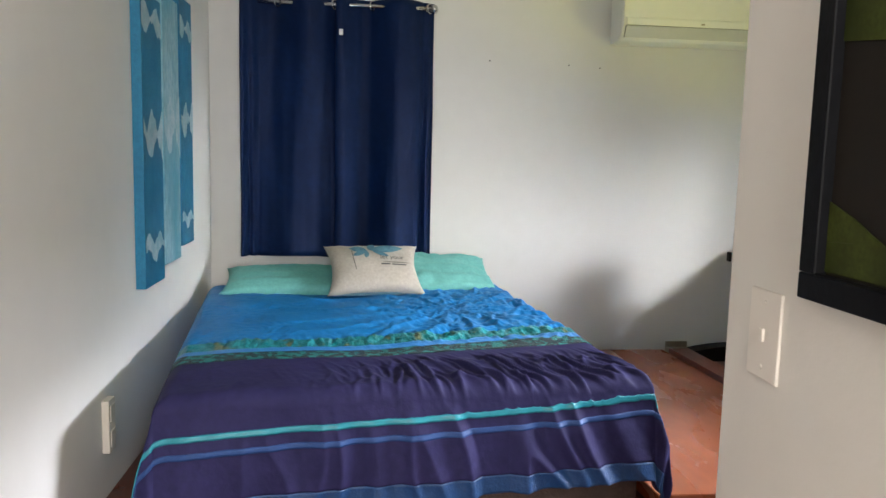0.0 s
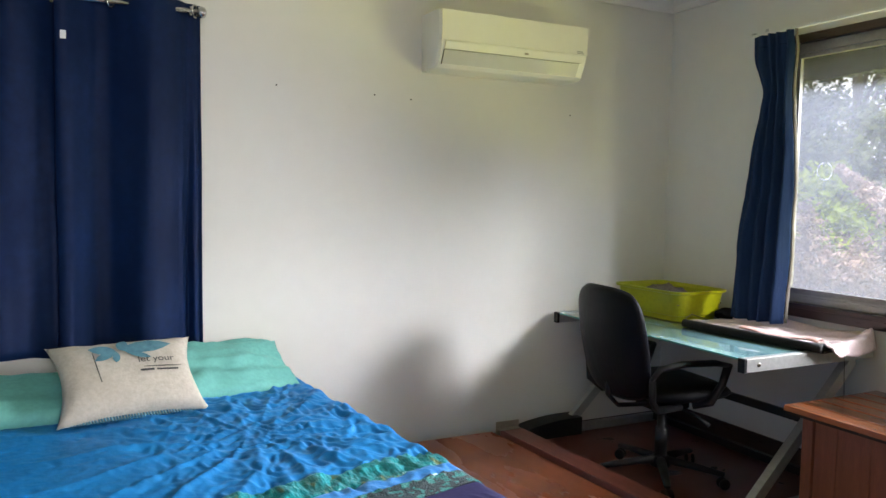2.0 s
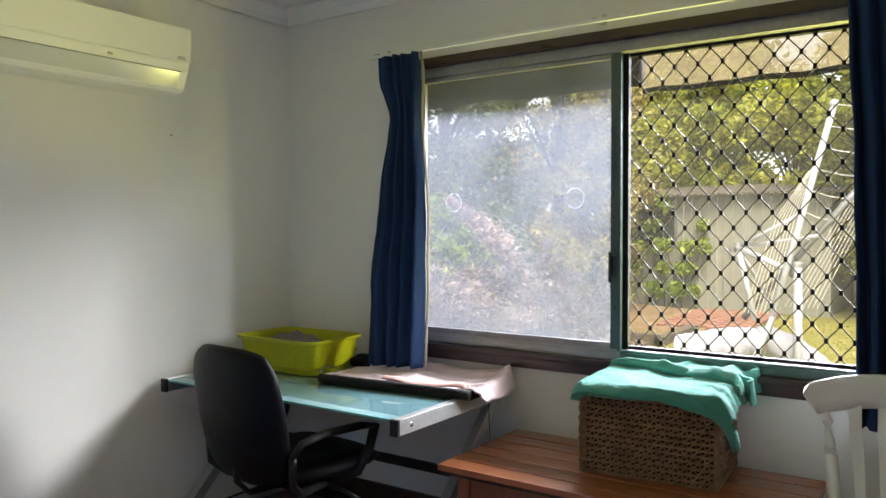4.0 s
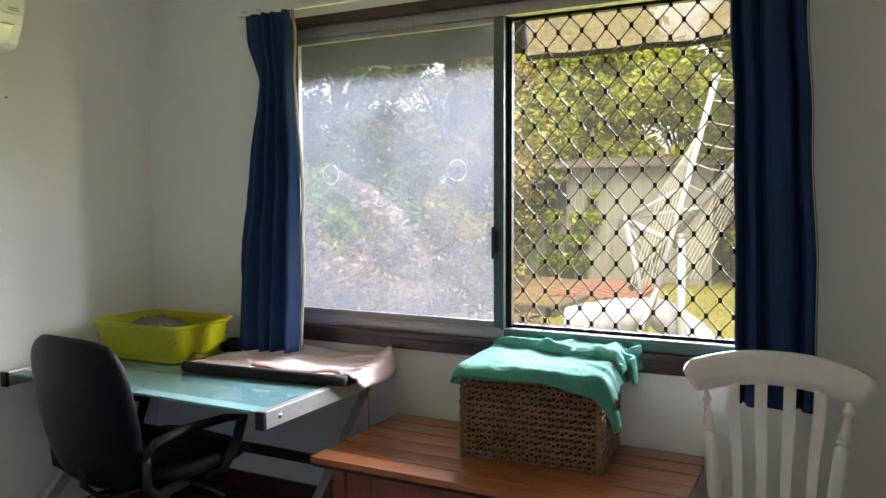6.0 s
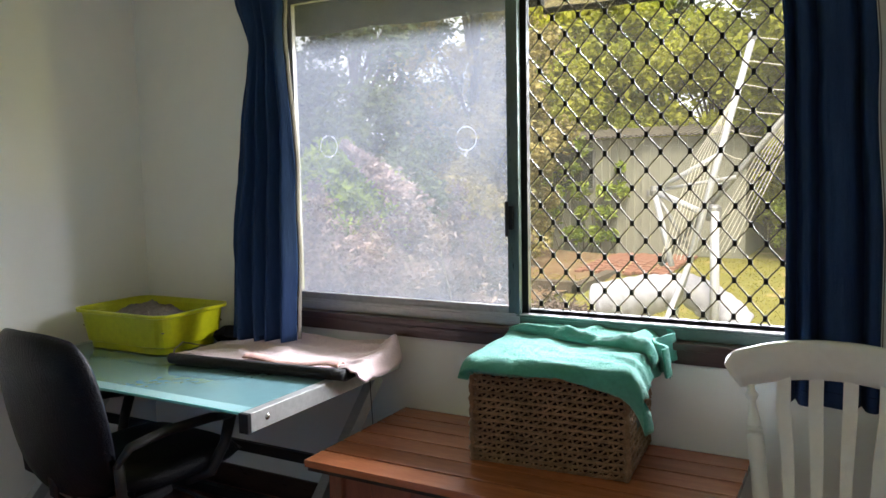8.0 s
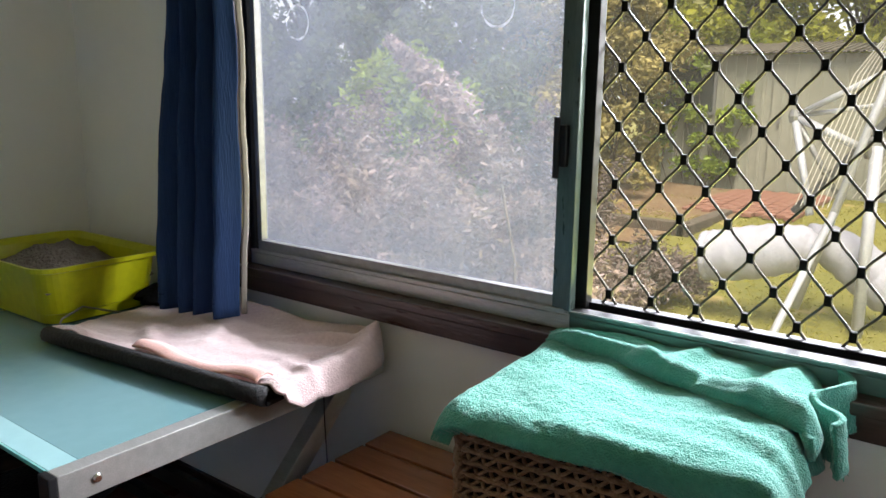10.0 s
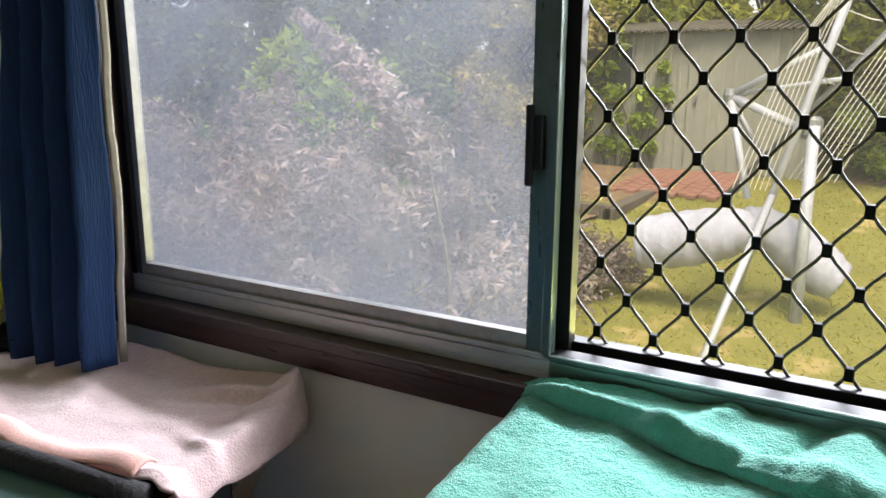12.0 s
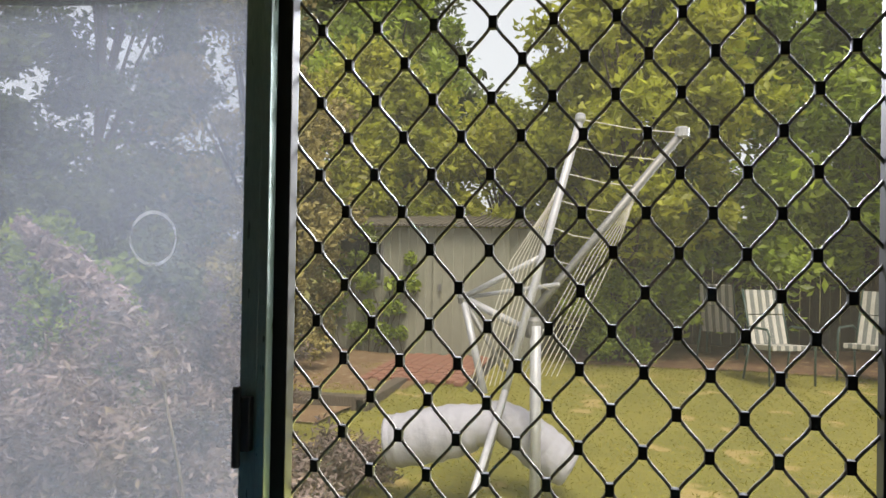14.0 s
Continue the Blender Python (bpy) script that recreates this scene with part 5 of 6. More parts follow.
# ---- towel on the basket
def towel():
    t = thing("towel", "thick sea-green terry towel folded on the basket", "towel")
    top = BKH + 0.050

    def nap(x, y):
        return 0.0018 * n3(x * 70, y * 70, 12) + 0.0013 * n3(x * 210, y * 210, 15) + 0.0012 * n3(x * 420, y * 420, 16)

    def f(u, v):
        # u from the room side to the window, v from the desk's end of the basket to the other
        x, y = -0.052 + 0.440 * u, 0.036 - 0.566 * v
        z = top + 0.009 * n3(u * 3.5, v * 4.5, 1) + 0.004 * n3(u * 9, v * 11, 2)
        e = max(0, 1 - u / 0.13)
        hang = 0.012 + 0.070 * v ** 3
        z -= 0.024 * e ** 2 + hang * e ** 3
        x += 0.050 * v ** 2 * e ** 3 + 0.008 * n3(v * 5, 4) * e
        n = max(0, 1 - v / 0.09)
        z -= 0.030 * n ** 2
        y -= 0.012 * n ** 4
        s = max(0, (v - 0.86) / 0.14)
        z -= 0.030 * s ** 2 + 0.055 * s ** 4 * (1.0 - 0.5 * u)
        y += 0.018 * s ** 3 * n3(u * 9, 3)
        # drag folds running towards the hanging corner
        z += 0.007 * max(0, v - 0.35) * math.sin((u * 1.3 + v * 0.5) * 24 + 3 * n3(u * 3, v * 3, 8))
        z += 0.010 * math.exp(-((u - 0.35 - 0.30 * (v - 0.5)) / 0.04) ** 2) * max(0, v - 0.5)
        return tuple(BK @ Vector((x, y, z + nap(x, y))))

    bm = bmesh.new()
    sheet(bm, f, 170, 220)
    body = thicken(part("folded_body", bm, M_TOWEL, t, "", True), 0.034)
    body.modifiers[0].offset = -1

    def g(u, v):
        front = 0.365 - 0.21 * v ** 1.1 + 0.014 * n3(v * 5, 2)
        x = front + (0.398 - front + 0.010 * n3(v * 7, 6)) * u
        y = 0.012 + 0.03 * n3(u * 2.5, 8) - 0.535 * v
        start = max(0, 1 - v / 0.14)
        roll = math.exp(-((u - 0.16) / 0.15) ** 2)
        z = top + 0.006 + 0.026 * roll * (0.55 + 0.6 * v) + 0.016 * u * (1 - 0.3 * v) + 0.007 * n3(u * 3, v * 5, 17)
        z += 0.010 * math.exp(-((v - 0.40 - 0.20 * u) / 0.04) ** 2) - 0.008 * math.exp(-((v - 0.60 - 0.25 * u) / 0.04) ** 2) + 0.012 * math.exp(-((v - 0.80 - 0.1 * u) / 0.05) ** 2)
        z -= 0.055 * max(0, (v - 0.93) / 0.07) ** 2 + 0.020 * start ** 2
        if u == 0:
            z = top + 0.001
        return tuple(BK @ Vector((x, y, z + 0.8 * nap(x, y))))

    thicken(part("upper_fold", sheet(bmesh.new(), g, 70, 150), M_TOWEL, t, "", True), 0.012)

    def h(u, v):
        # loose corner hanging in a zigzag at the window end
        xs, ys = 0.20 + 0.205 * u, -0.528 - 0.026 * math.sin(u * 9.5 + 0.6) - 0.012 * (1 - v)
        z = top + 0.040 * (0.3 + 0.7 * u) * v - (0.075 - 0.03 * u) * (1 - v) + 0.008 * n3(u * 5, v * 3)
        return tuple(BK @ Vector((xs + 0.4 * nap(u, v), ys + nap(xs, z), z)))

    thicken(part("loose_corner", sheet(bmesh.new(), h, 60, 30), M_TOWEL, t, "", True), 0.010)
    # frayed threads along the hanging end
    rng = random.Random(5)
    bm = bmesh.new()
    for k in range(70):
        u = rng.uniform(0.05, 0.98)
        p = Vector(h(u, 0.02))
        q = p + Vector((rng.uniform(-0.004, 0.004), rng.uniform(-0.005, 0.001), -rng.uniform(0.004, 0.013)))
        tube(bm, [p, q], [0.0016, 0.0006], 4)
    part("frayed_edge", bm, M_TOWEL, t, "short frayed threads")["kind"] = "stuff"


towel()


# ---- white spindle-back chair ----
def white_chair():
    c = thing("dining_chair", "white painted wooden chair with slatted back and turned posts", "chair")
    m0 = Matrix.Translation((4.93, 4.4825, 0)) @ Matrix.Rotation(radians(1), 4, 'Z')
    c.matrix_world = m0

    # local y runs across the back, local -x is the front
    def yx(y):
        return 0.030 * (1 - (y / 0.27) ** 2)
    bm = bmesh.new()
    n = 30
    levels = ((0.0, 0.230), (0.3, 0.254), (0.6, 0.273), (0.8, 0.268), (0.93, 0.252), (1.0, 0.232))
    rows = []
    for i in range(n + 1):
        s = -1 + 2 * i / n
        zb, zt = 0.818 - 0.038 * s * s, 0.925 - 0.036 * abs(s) ** 2.3
        loop = []
        for side in (-1, 1):
            for w, half in (levels if side < 0 else levels[::-1]):
                y = half * s
                soft = 0.006 if 0.1 < w < 0.95 else 0.0
                loop.append(bm.verts.new((yx(y) + side * (0.006 + soft), y, zb + (zt - zb) * w)))
        rows.append(loop)
    nk = len(rows[0])
    for a, b in zip(rows, rows[1:]):
        for k in range(nk):
            bm.faces.new((a[k], b[k], b[(k + 1) % nk], a[(k + 1) % nk]))
    bm.faces.new(rows[0])
    bm.faces.new(rows[-1][::-1])
    part("crest_rail", bm, M_WHITEPAINT, c, "broad curved crest rail", True)
    for s in (-1, 1):
        prof = [(0.018, 0.0), (0.021, 0.02), (0.022, 0.20), (0.022, 0.243), (0.012, 0.248), (0.012, 0.256), (0.020, 0.260), (0.020, 0.266), (0.012, 0.270), (0.018, 0.277), (0.018, 0.284), (0.015, 0.305), (0.010, 0.335), (0.009, 0.352), (0.017, 0.366), (0.018, 0.374), (0.010, 0.386), (0.010, 0.405)]
        a, b = Vector((-0.03, s * 0.165, 0.445)), Vector((yx(0.205), s * 0.205, 0.790))
        m = Matrix.Translation(a) @ (b - a).to_track_quat('Z', 'X').to_matrix().to_4x4() @ Matrix.Diagonal((1, 1, (b - a).length / 0.405, 1))
        part("post", lathe(bmesh.new(), prof, m, 16), M_WHITEPAINT, c, "", True)
    for yb, yt in ((-0.105, -0.127), (-0.036, -0.042), (0.030, 0.041), (0.096, 0.122)):
        bm = bmesh.new()
        pts = [Vector((-0.03, yb, 0.445)), Vector((-0.005, yb + (yt - yb) * 0.35, 0.60)), Vector((yx(yt) * 0.7, yt * 0.99, 0.74)), Vector((yx(yt), yt, 0.822))]
        rows = []
        for p, w in zip(pts, (0.013, 0.016, 0.018, 0.018)):
            rows.append([bm.verts.new(p + Vector((dx, dy, 0))) for dx, dy in ((-0.006, -w), (0.006, -w), (0.006, w), (-0.006, w))])
        for a, b in zip(rows, rows[1:]):
            for k in range(4):
                bm.faces.new((a[k], b[k], b[(k + 1) % 4], a[(k + 1) % 4]))
        bm.faces.new(rows[0])
        bm.faces.new(rows[-1][::-1])
        part("back_slat", bm, M_WHITEPAINT, c)
    bm = bmesh.new()
    n = 28
    shape = []
    for k in range(n):
        a = 2 * math.pi * k / n
        shape.append((-0.20 + 0.215 * math.copysign(abs(math.cos(a)) ** 0.6, math.cos(a)), 0.215 * math.copysign(abs(math.sin(a)) ** 0.6, math.sin(a)) * (1 - 0.08 * math.cos(a))))
    outline(bm, shape, 0.035, Matrix.Translation((0, 0, 0.415)))
    part("seat", bm, M_WHITEPAINT, c, "shaped wooden seat")
    for x, y in ((-0.36, -0.16), (-0.36, 0.16), (-0.05, -0.15), (-0.05, 0.15)):
        a, b = Vector((x * 1.06 + (0.0 if x < -0.2 else 0.04), y * 1.18, 0.0)), Vector((x, y, 0.415))
        m = Matrix.Translation(a) @ (b - a).to_track_quat('Z', 'X').to_matrix().to_4x4()
        part("leg", lathe(bmesh.new(), [(0.013, 0), (0.018, 0.10), (0.020, 0.22), (0.014, 0.235), (0.020, 0.25), (0.022, 0.33), (0.016, 0.418)], m, 14), M_WHITEPAINT, c, "", True)


white_chair()


# ---- headboard lying on the floor ----
def headboard():
    r = thing("bed_headboard", "taken-off cherry wood headboard lying flat on the floor beside the bed", "headboard")
    a, b = Vector((3.985, 7.27, 0.045)), Vector((4.10, 5.20, 0.045))
    bm = bmesh.new()
    bar(bm, a, b, 0.125, 0.088, 0.004)
    part("rail", bm, M_RAIL, r, "red-brown painted rail along the edge")
    # smooth panel, with a narrow open joint before the rail
    bm = bmesh.new()
    edge = [(2.83, 7.33), (3.04, 5.20), (4.025, 5.20), (3.906, 7.33)]
    foot, top = [bm.verts.new((x, y, 0.002)) for x, y in edge], [bm.verts.new((x, y, 0.062)) for x, y in edge]
    bm.faces.new(foot[::-1])
    bm.faces.new(top)
    for i in range(4):
        bm.faces.new((foot[i], foot[(i + 1) % 4], top[(i + 1) % 4], top[i]))
    bmesh.ops.bevel(bm, geom=bm.edges[:], offset=0.003, segments=2, affect='EDGES')
    bmesh.ops.recalc_face_normals(bm, faces=bm.faces[:])
    part("panel", bm, M_CHERRY, r, "smooth varnished cherry panel")
    part("hook_plate", boxes(((3.90, 7.272, 0.03), (4.045, 7.276, 0.13)), ((3.905, 7.235, 0.0905), (4.035, 7.275, 0.094)), ((3.925, 7.277, 0.05), (3.955, 7.30, 0.12)), bevel=0.001), M_BRASS, r, "metal hook plate at the end")
    k = thing("bed_end", "dark curved bed end panel lying against the wall", "bed part")
    bm = bmesh.new()
    n = 16
    pts = [(0.0, 0.0)] + [(0.40 * i / n, 0.015 + 0.085 * math.sin(math.pi / 2 * min(1, 0.35 + 0.8 * i / n))) for i in range(n + 1)] + [(0.40, 0.0)]
    outline(bm, pts, 0.12, Matrix(((1, 0, 0, 4.06), (0, 0, -1, 7.37), (0, 1, 0, 0.001), (0, 0, 0, 1))))
    part("panel", bm, M_BLACK, k)


headboard()

# small nail holes and marks on the back wall
for i, (x, z) in enumerate(((3.22, 1.86), (3.42, 1.85), (2.72, 1.87), (4.42, 1.83))):
    tagged(part("nail", lathe(bmesh.new(), [(0.004, 0), (0.004, 0.003), (0.002, 0.006)], pose(x, YB, z, 90, 0, 0), 8), M_BLACK), "small dark nail stuck in white plaster wall", "nail", "nails")


# ---- the garden ----
M_GRASS = mat("lawn", (0.19, 0.17, 0.026), 0.95, color2=(0.14, 0.135, 0.02), scale=0.9, spots=(2.2, 0.60, (0.28, 0.215, 0.075)), bump=0.6, bump_scale=40)
M_BLADE = mat("grass_blade", (0.33, 0.30, 0.048), 0.8, color2=(0.26, 0.245, 0.036), scale=1.2, vary=0.2, island=True, translucent=0.45)
M_SOIL = mat("dry_soil", (0.20, 0.125, 0.062), 0.95, color2=(0.13, 0.078, 0.04), scale=4, spots=(12, 0.6, (0.26, 0.20, 0.12)), bump=0.8, bump_scale=40)
M_LITTERSOIL = mat("leaf_litter_soil", (0.15, 0.085, 0.042), 0.95, color2=(0.095, 0.05, 0.028), scale=4, spots=(9, 0.6, (0.24, 0.17, 0.08)), bump=0.8, bump_scale=40)
M_BRICKRED = mat("red_paving", (0.24, 0.11, 0.072), 0.85, color2=(0.185, 0.08, 0.055), scale=5, bump=0.4)
M_SHED = mat("shed_cladding", (0.26, 0.26, 0.205), 0.6, color2=(0.21, 0.21, 0.165), scale=2, stretch=(1, 1, 0.4), bump=0.1)
M_ROOF = mat("shed_roof", (0.17, 0.15, 0.12), 0.7, color2=(0.09, 0.078, 0.062), scale=3, stretch=(1, 5, 1))
M_DARKGLASS = mat("dark_shed_window", (0.03, 0.035, 0.035), 0.2)
M_FENCE = mat("dark_fence_boards", (0.050, 0.040, 0.032), 0.9, color2=(0.035, 0.028, 0.022), scale=3, stretch=(4, 4, 0.5), vary=0.2)
M_BARK = mat("bark", (0.13, 0.10, 0.075), 0.95, color2=(0.07, 0.055, 0.04), scale=5, stretch=(3, 3, 0.6), bump=0.8)
M_LEAF = mat("green_leaf", (0.40, 0.485, 0.055), 0.45, color2=(0.21, 0.295, 0.036), scale=0.7, vary=0.6, island=True, translucent=0.55)
M_LEAFY = mat("yellow_green_leaf", (0.48, 0.47, 0.055), 0.5, color2=(0.30, 0.34, 0.038), scale=0.8, vary=0.55, island=True, translucent=0.55)
M_LEAFD = mat("dark_leaf", (0.125, 0.155, 0.048), 0.6, color2=(0.072, 0.10, 0.033), scale=0.8, vary=0.55, island=True, translucent=0.25)
M_LEAFO = mat("dry_yellow_leaf", (0.36, 0.30, 0.10), 0.7, color2=(0.24, 0.20, 0.065), scale=0.8, vary=0.45, island=True, translucent=0.3)
M_HEATH = mat("pinkish_heath", (0.29, 0.215, 0.205), 0.8, color2=(0.13, 0.10, 0.09), scale=1.5, vary=0.55, island=True, translucent=0.3)
M_GALV = mat("galvanised_steel", (0.40, 0.41, 0.44), 0.45, 0.2, color2=(0.33, 0.335, 0.365), scale=8)
M_STEELD = mat("weathered_steel", (0.22, 0.22, 0.22), 0.5, 0.5, scale=8)
M_LINE = mat("line_cord", (0.60, 0.57, 0.50), 0.6)
M_ROLL = mat("white_cover_cloth", (0.33, 0.33, 0.38), 0.7, color2=(0.27, 0.27, 0.315), scale=6, bump=0.4, bump_scale=20)
M_STRIPE = mat("pale_cushion", (0.45, 0.435, 0.39), 0.85)
M_STRIPED = mat("grey_stripe", (0.16, 0.17, 0.16), 0.85)
M_GREENMETAL = mat("green_chair_frame", (0.03, 0.06, 0.05), 0.4)


def gz(x, y):
    t = max(0.0, min(1.0, (x - 8) / 6))
    return -0.13 + 0.17 * t * t * (3 - 2 * t) + 0.015 * n3(x * 0.7, y * 0.7)


def lawn_point(u, v):
    x = 5.4 + 60 * u * u + 6 * u
    y = 5.5 + (v - 0.5) * (16 + 130 * u)
    return (x, y, gz(x, y))


structure("ground", sheet(bmesh.new(), lawn_point, 70, 90), M_GRASS, "patchy sunlit green lawn behind the house", "lawn", True)
structure("ground_far", boxes(((-60, -70, -0.45), (140, 90, -0.40))), M_GRASS, "level ground round the house", "ground")


def scatter(name, parent, material, count, sampler, size, seed, long=2.2, smooth=False, droop=0.0):
    """Many small folded leaves at sampled places, as one mesh."""
    rng = np.random.default_rng(seed)
    c = sampler(rng, count)
    d = rng.normal(size=(count, 3))
    d[:, 2] = d[:, 2] * 0.7 - droop
    d /= np.linalg.norm(d, axis=1)[:, None] + 1e-9
    w = np.cross(d, rng.normal(size=(count, 3)))
    w /= np.linalg.norm(w, axis=1)[:, None] + 1e-9
    n = np.cross(d, w)
    s = size * (0.6 + 0.8 * rng.random(count))[:, None]
    tip, base = c + d * s * long / 2, c - d * s * long / 2
    la, lb = c + w * s * 0.5 + n * s * 0.18, c - w * s * 0.5 + n * s * 0.18
    verts = np.stack([base, la, tip, lb], 1).reshape(-1, 3)
    me = bpy.data.meshes.new(name)
    k = np.arange(count) * 4
    faces = np.stack([k, k + 1, k + 2, k, k + 2, k + 3], 1).reshape(-1, 3)
    me.vertices.add(len(verts))
    me.vertices.foreach_set("co", verts.ravel())
    me.loops.add(faces.size)
    me.loops.foreach_set("vertex_index", faces.ravel())
    me.polygons.add(len(faces))
    me.polygons.foreach_set("loop_start", np.arange(len(faces)) * 3)
    me.update(calc_edges=True)
    me.materials.append(material)
    ob = new(name, me)
    ob.parent = parent
    return ob


def clumps(centres, radius, squash=0.8, shell=0.55):
    cs, rs = np.array(centres), np.array(radius)

    def f(rng, n):
        i = rng.integers(0, len(cs), n)
        d = rng.normal(size=(n, 3))
        d /= np.linalg.norm(d, axis=1)[:, None]
        r = (shell + (1 - shell) * rng.random(n)) * rs[i]
        r *= 0.75 + 0.5 * rng.random(n)
        p = cs[i] + d * r[:, None] * np.array([1, 1, squash])
        p[:, 2] = np.maximum(p[:, 2], 0.0)
        return p
    return f


def tree(name, x, y, height, spread_r, leaf, count, seed, label, size=0.085, low=0.25, trunk_r=0.10, droop=0.0, nclump=34):
    rng = random.Random(seed)
    t = thing(name, label, "tree")
    z0 = gz(x, y) - 0.05
    bm = bmesh.new()
    lean = rng.uniform(-0.3, 0.3)
    top = Vector((x + lean, y + rng.uniform(-0.3, 0.3), z0 + height * 0.72))
    base = Vector((x, y, z0))
    tube(bm, [base, base.lerp(top, 0.35) + Vector((0.06, 0.08, 0)), base.lerp(top, 0.7) - Vector((0.05, 0.03, 0)), top], [trunk_r, trunk_r * 0.75, trunk_r * 0.5, trunk_r * 0.2], 9)
    cs, rs = [], []
    nclump = int(nclump * 2.2)
    for k in range(nclump):
        h = low + (1 - low) * (k + rng.random()) / nclump
        prof = math.sin(math.pi * min(1, 0.18 + 0.82 * (h - low) / (1 - low))) ** 0.6
        a = rng.uniform(0, 6.283)
        r = spread_r * prof * rng.uniform(0.35, 1.0)
        c = Vector((x + lean * h + r * math.cos(a), y + r * math.sin(a), z0 + height * h))
        cs.append(tuple(c))
        rs.append(spread_r * rng.uniform(0.16, 0.36))
        s = base.lerp(top, min(1, max(0.15, h * 0.9 - 0.1)))
        if k % 3 == 0:
            tube(bm, [s, s.lerp(c, 0.5) + Vector((0, 0, 0.12)), c], [trunk_r * 0.35, trunk_r * 0.22, trunk_r * 0.06], 5)
    part("trunk", bm, M_BARK, t, "", True)
    scatter("crown", t, leaf, int(count * (2.0 if leaf is M_LEAFD else 1.5)), clumps(cs, rs, 0.8, 0.15), size * 0.85, seed, droop=droop)
    return t


# garden bed with orange mulch and its timber edge, paving before the shed
structure("mulch_bed", sheet(bmesh.new(), lambda u, v: (10.6 + 4.6 * u, 7.6 + 4.4 * v - 1.0 * u * (1 - v), gz(10.6 + 4.6 * u, 8) + 0.02 + 0.05 * n3(u * 5, v * 5)), 20, 20), M_SOIL, "dry orange mulch bed in front of the shed", "garden bed", True)
structure("mulch_strip", sheet(bmesh.new(), lambda u, v: (14.4 + 5.0 * u + 0.3 * math.sin(v * 9), -8 + 13.5 * v, gz(14.4 + 5 * u, 0) + 0.015 + 0.03 * n3(u * 6, v * 16)), 14, 40), M_LITTERSOIL, "brown leaf-strewn soil below the hedge", "garden bed", True)
tagged(part("garden_edging", boxes(((11.2, 7.35, -0.12), (11.35, 8.9, 0.10)), ((11.2, 7.30, -0.12), (12.6, 7.44, 0.08)), bevel=0.01), M_BARK), "weathered timber sleepers edging the mulch bed", "garden edging")
pv = thing("paving", "red brick paving strip before the shed door", "paving", kind="structure")
pm = mesh_of("brick", boxes(((-0.11, -0.052, 0), (0.11, 0.052, 0.045)), bevel=0.006), M_BRICKRED)
for i in range(9):
    for j in range(11):
        ob = new("brick", pm)
        ob.location = (12.62 + 0.232 * i + (0.116 if j % 2 else 0), 6.68 + 0.112 * j, gz(12.62 + 0.232 * i, 7) + 0.01)
        ob.parent = pv


def shed():
    s = thing("garden_shed", "pale green ribbed metal garden shed with a small window", "shed")
    x, ya, yb, z0, z1 = 14.85, 6.0, 9.05, gz(14.8, 7) - 0.02, 1.90
    part("wall", boxes(((x + 0.03, ya, z0), (x + 2.4, yb, z1))), M_SHED, s)
    k, y = 0, ya + 0.04
    while y < yb - 0.05:
        if not (7.05 < y < 7.12):
            part("rib", boxes(((x + 0.008, y, z0 + 0.01), (x + 0.029, y + 0.045, z1 - 0.02)), bevel=0.006), M_SHED, s)
        y += 0.135
    d = part("door", boxes(((x - 0.014, 6.45, z0 + 0.03), (x + 0.006, 7.55, z1 - 0.12)), bevel=0.004), M_SHED, s, "pale ribbed shed door")
    for q in range(7):
        part("door_rib", boxes(((x - 0.026, 6.50 + 0.15 * q, z0 + 0.06), (x - 0.0145, 6.54 + 0.15 * q, z1 - 0.15)), bevel=0.004), M_SHED, d)
    part("handle", boxes(((x - 0.06, 7.42, 0.98), (x - 0.027, 7.46, 1.08))), M_STEELD, d)
    w = part("window", boxes(((x - 0.012, 8.35, 1.12), (x + 0.006, 8.98, 1.72))), M_DARKGLASS, s, "small dark shed window")
    part("window_frame", boxes(((x - 0.02, 8.31, 1.08), (x + 0.006, 9.02, 1.115)), ((x - 0.02, 8.31, 1.725), (x + 0.006, 9.02, 1.76)), ((x - 0.02, 8.31, 1.1155), (x + 0.006, 8.345, 1.7245)),
                                ((x - 0.02, 8.985, 1.1155), (x + 0.006, 9.02, 1.7245))), M_STEELD, w)
    bm = bmesh.new()
    n = 72
    for j in range(n):
        y = ya - 0.15 + (yb - ya + 0.3) * j / n
        b = 0.02 * (j % 2)
        box(bm, (x - 0.15, y, z1 + 0.004 + b), (x + 2.6, y + (yb - ya + 0.3) / n, z1 + 0.02 + b), 0)
    bmesh.ops.rotate(bm, verts=bm.verts[:], cent=(x - 0.15, 0, z1), matrix=Matrix.Rotation(radians(-7), 3, 'Y'))
    part("roof", bm, M_ROOF, s, "rusty corrugated roof sheet")


shed()


# fence at the back
fence = thing("fence", "tall dark timber paling fence", "fence")
bmesh_board = mesh_of("paling", boxes(((-0.012, -0.072, 0), (0.012, 0.072, 1.95)), bevel=0.004), M_FENCE)
for i in range(100):
    y = -9.0 + 0.152 * i
    ob = new("paling", bmesh_board)
    ob.location = (17.6 + 0.01 * (i % 2), y, 0.0 + 0.02 * n3(i * 0.7, 1))
    ob.parent = fence
part("rail", boxes(((17.63, -9.1, 0.4), (17.68, 6.3, 0.5)), ((17.63, -9.1, 1.5), (17.68, 6.3, 1.6))), M_FENCE, fence)


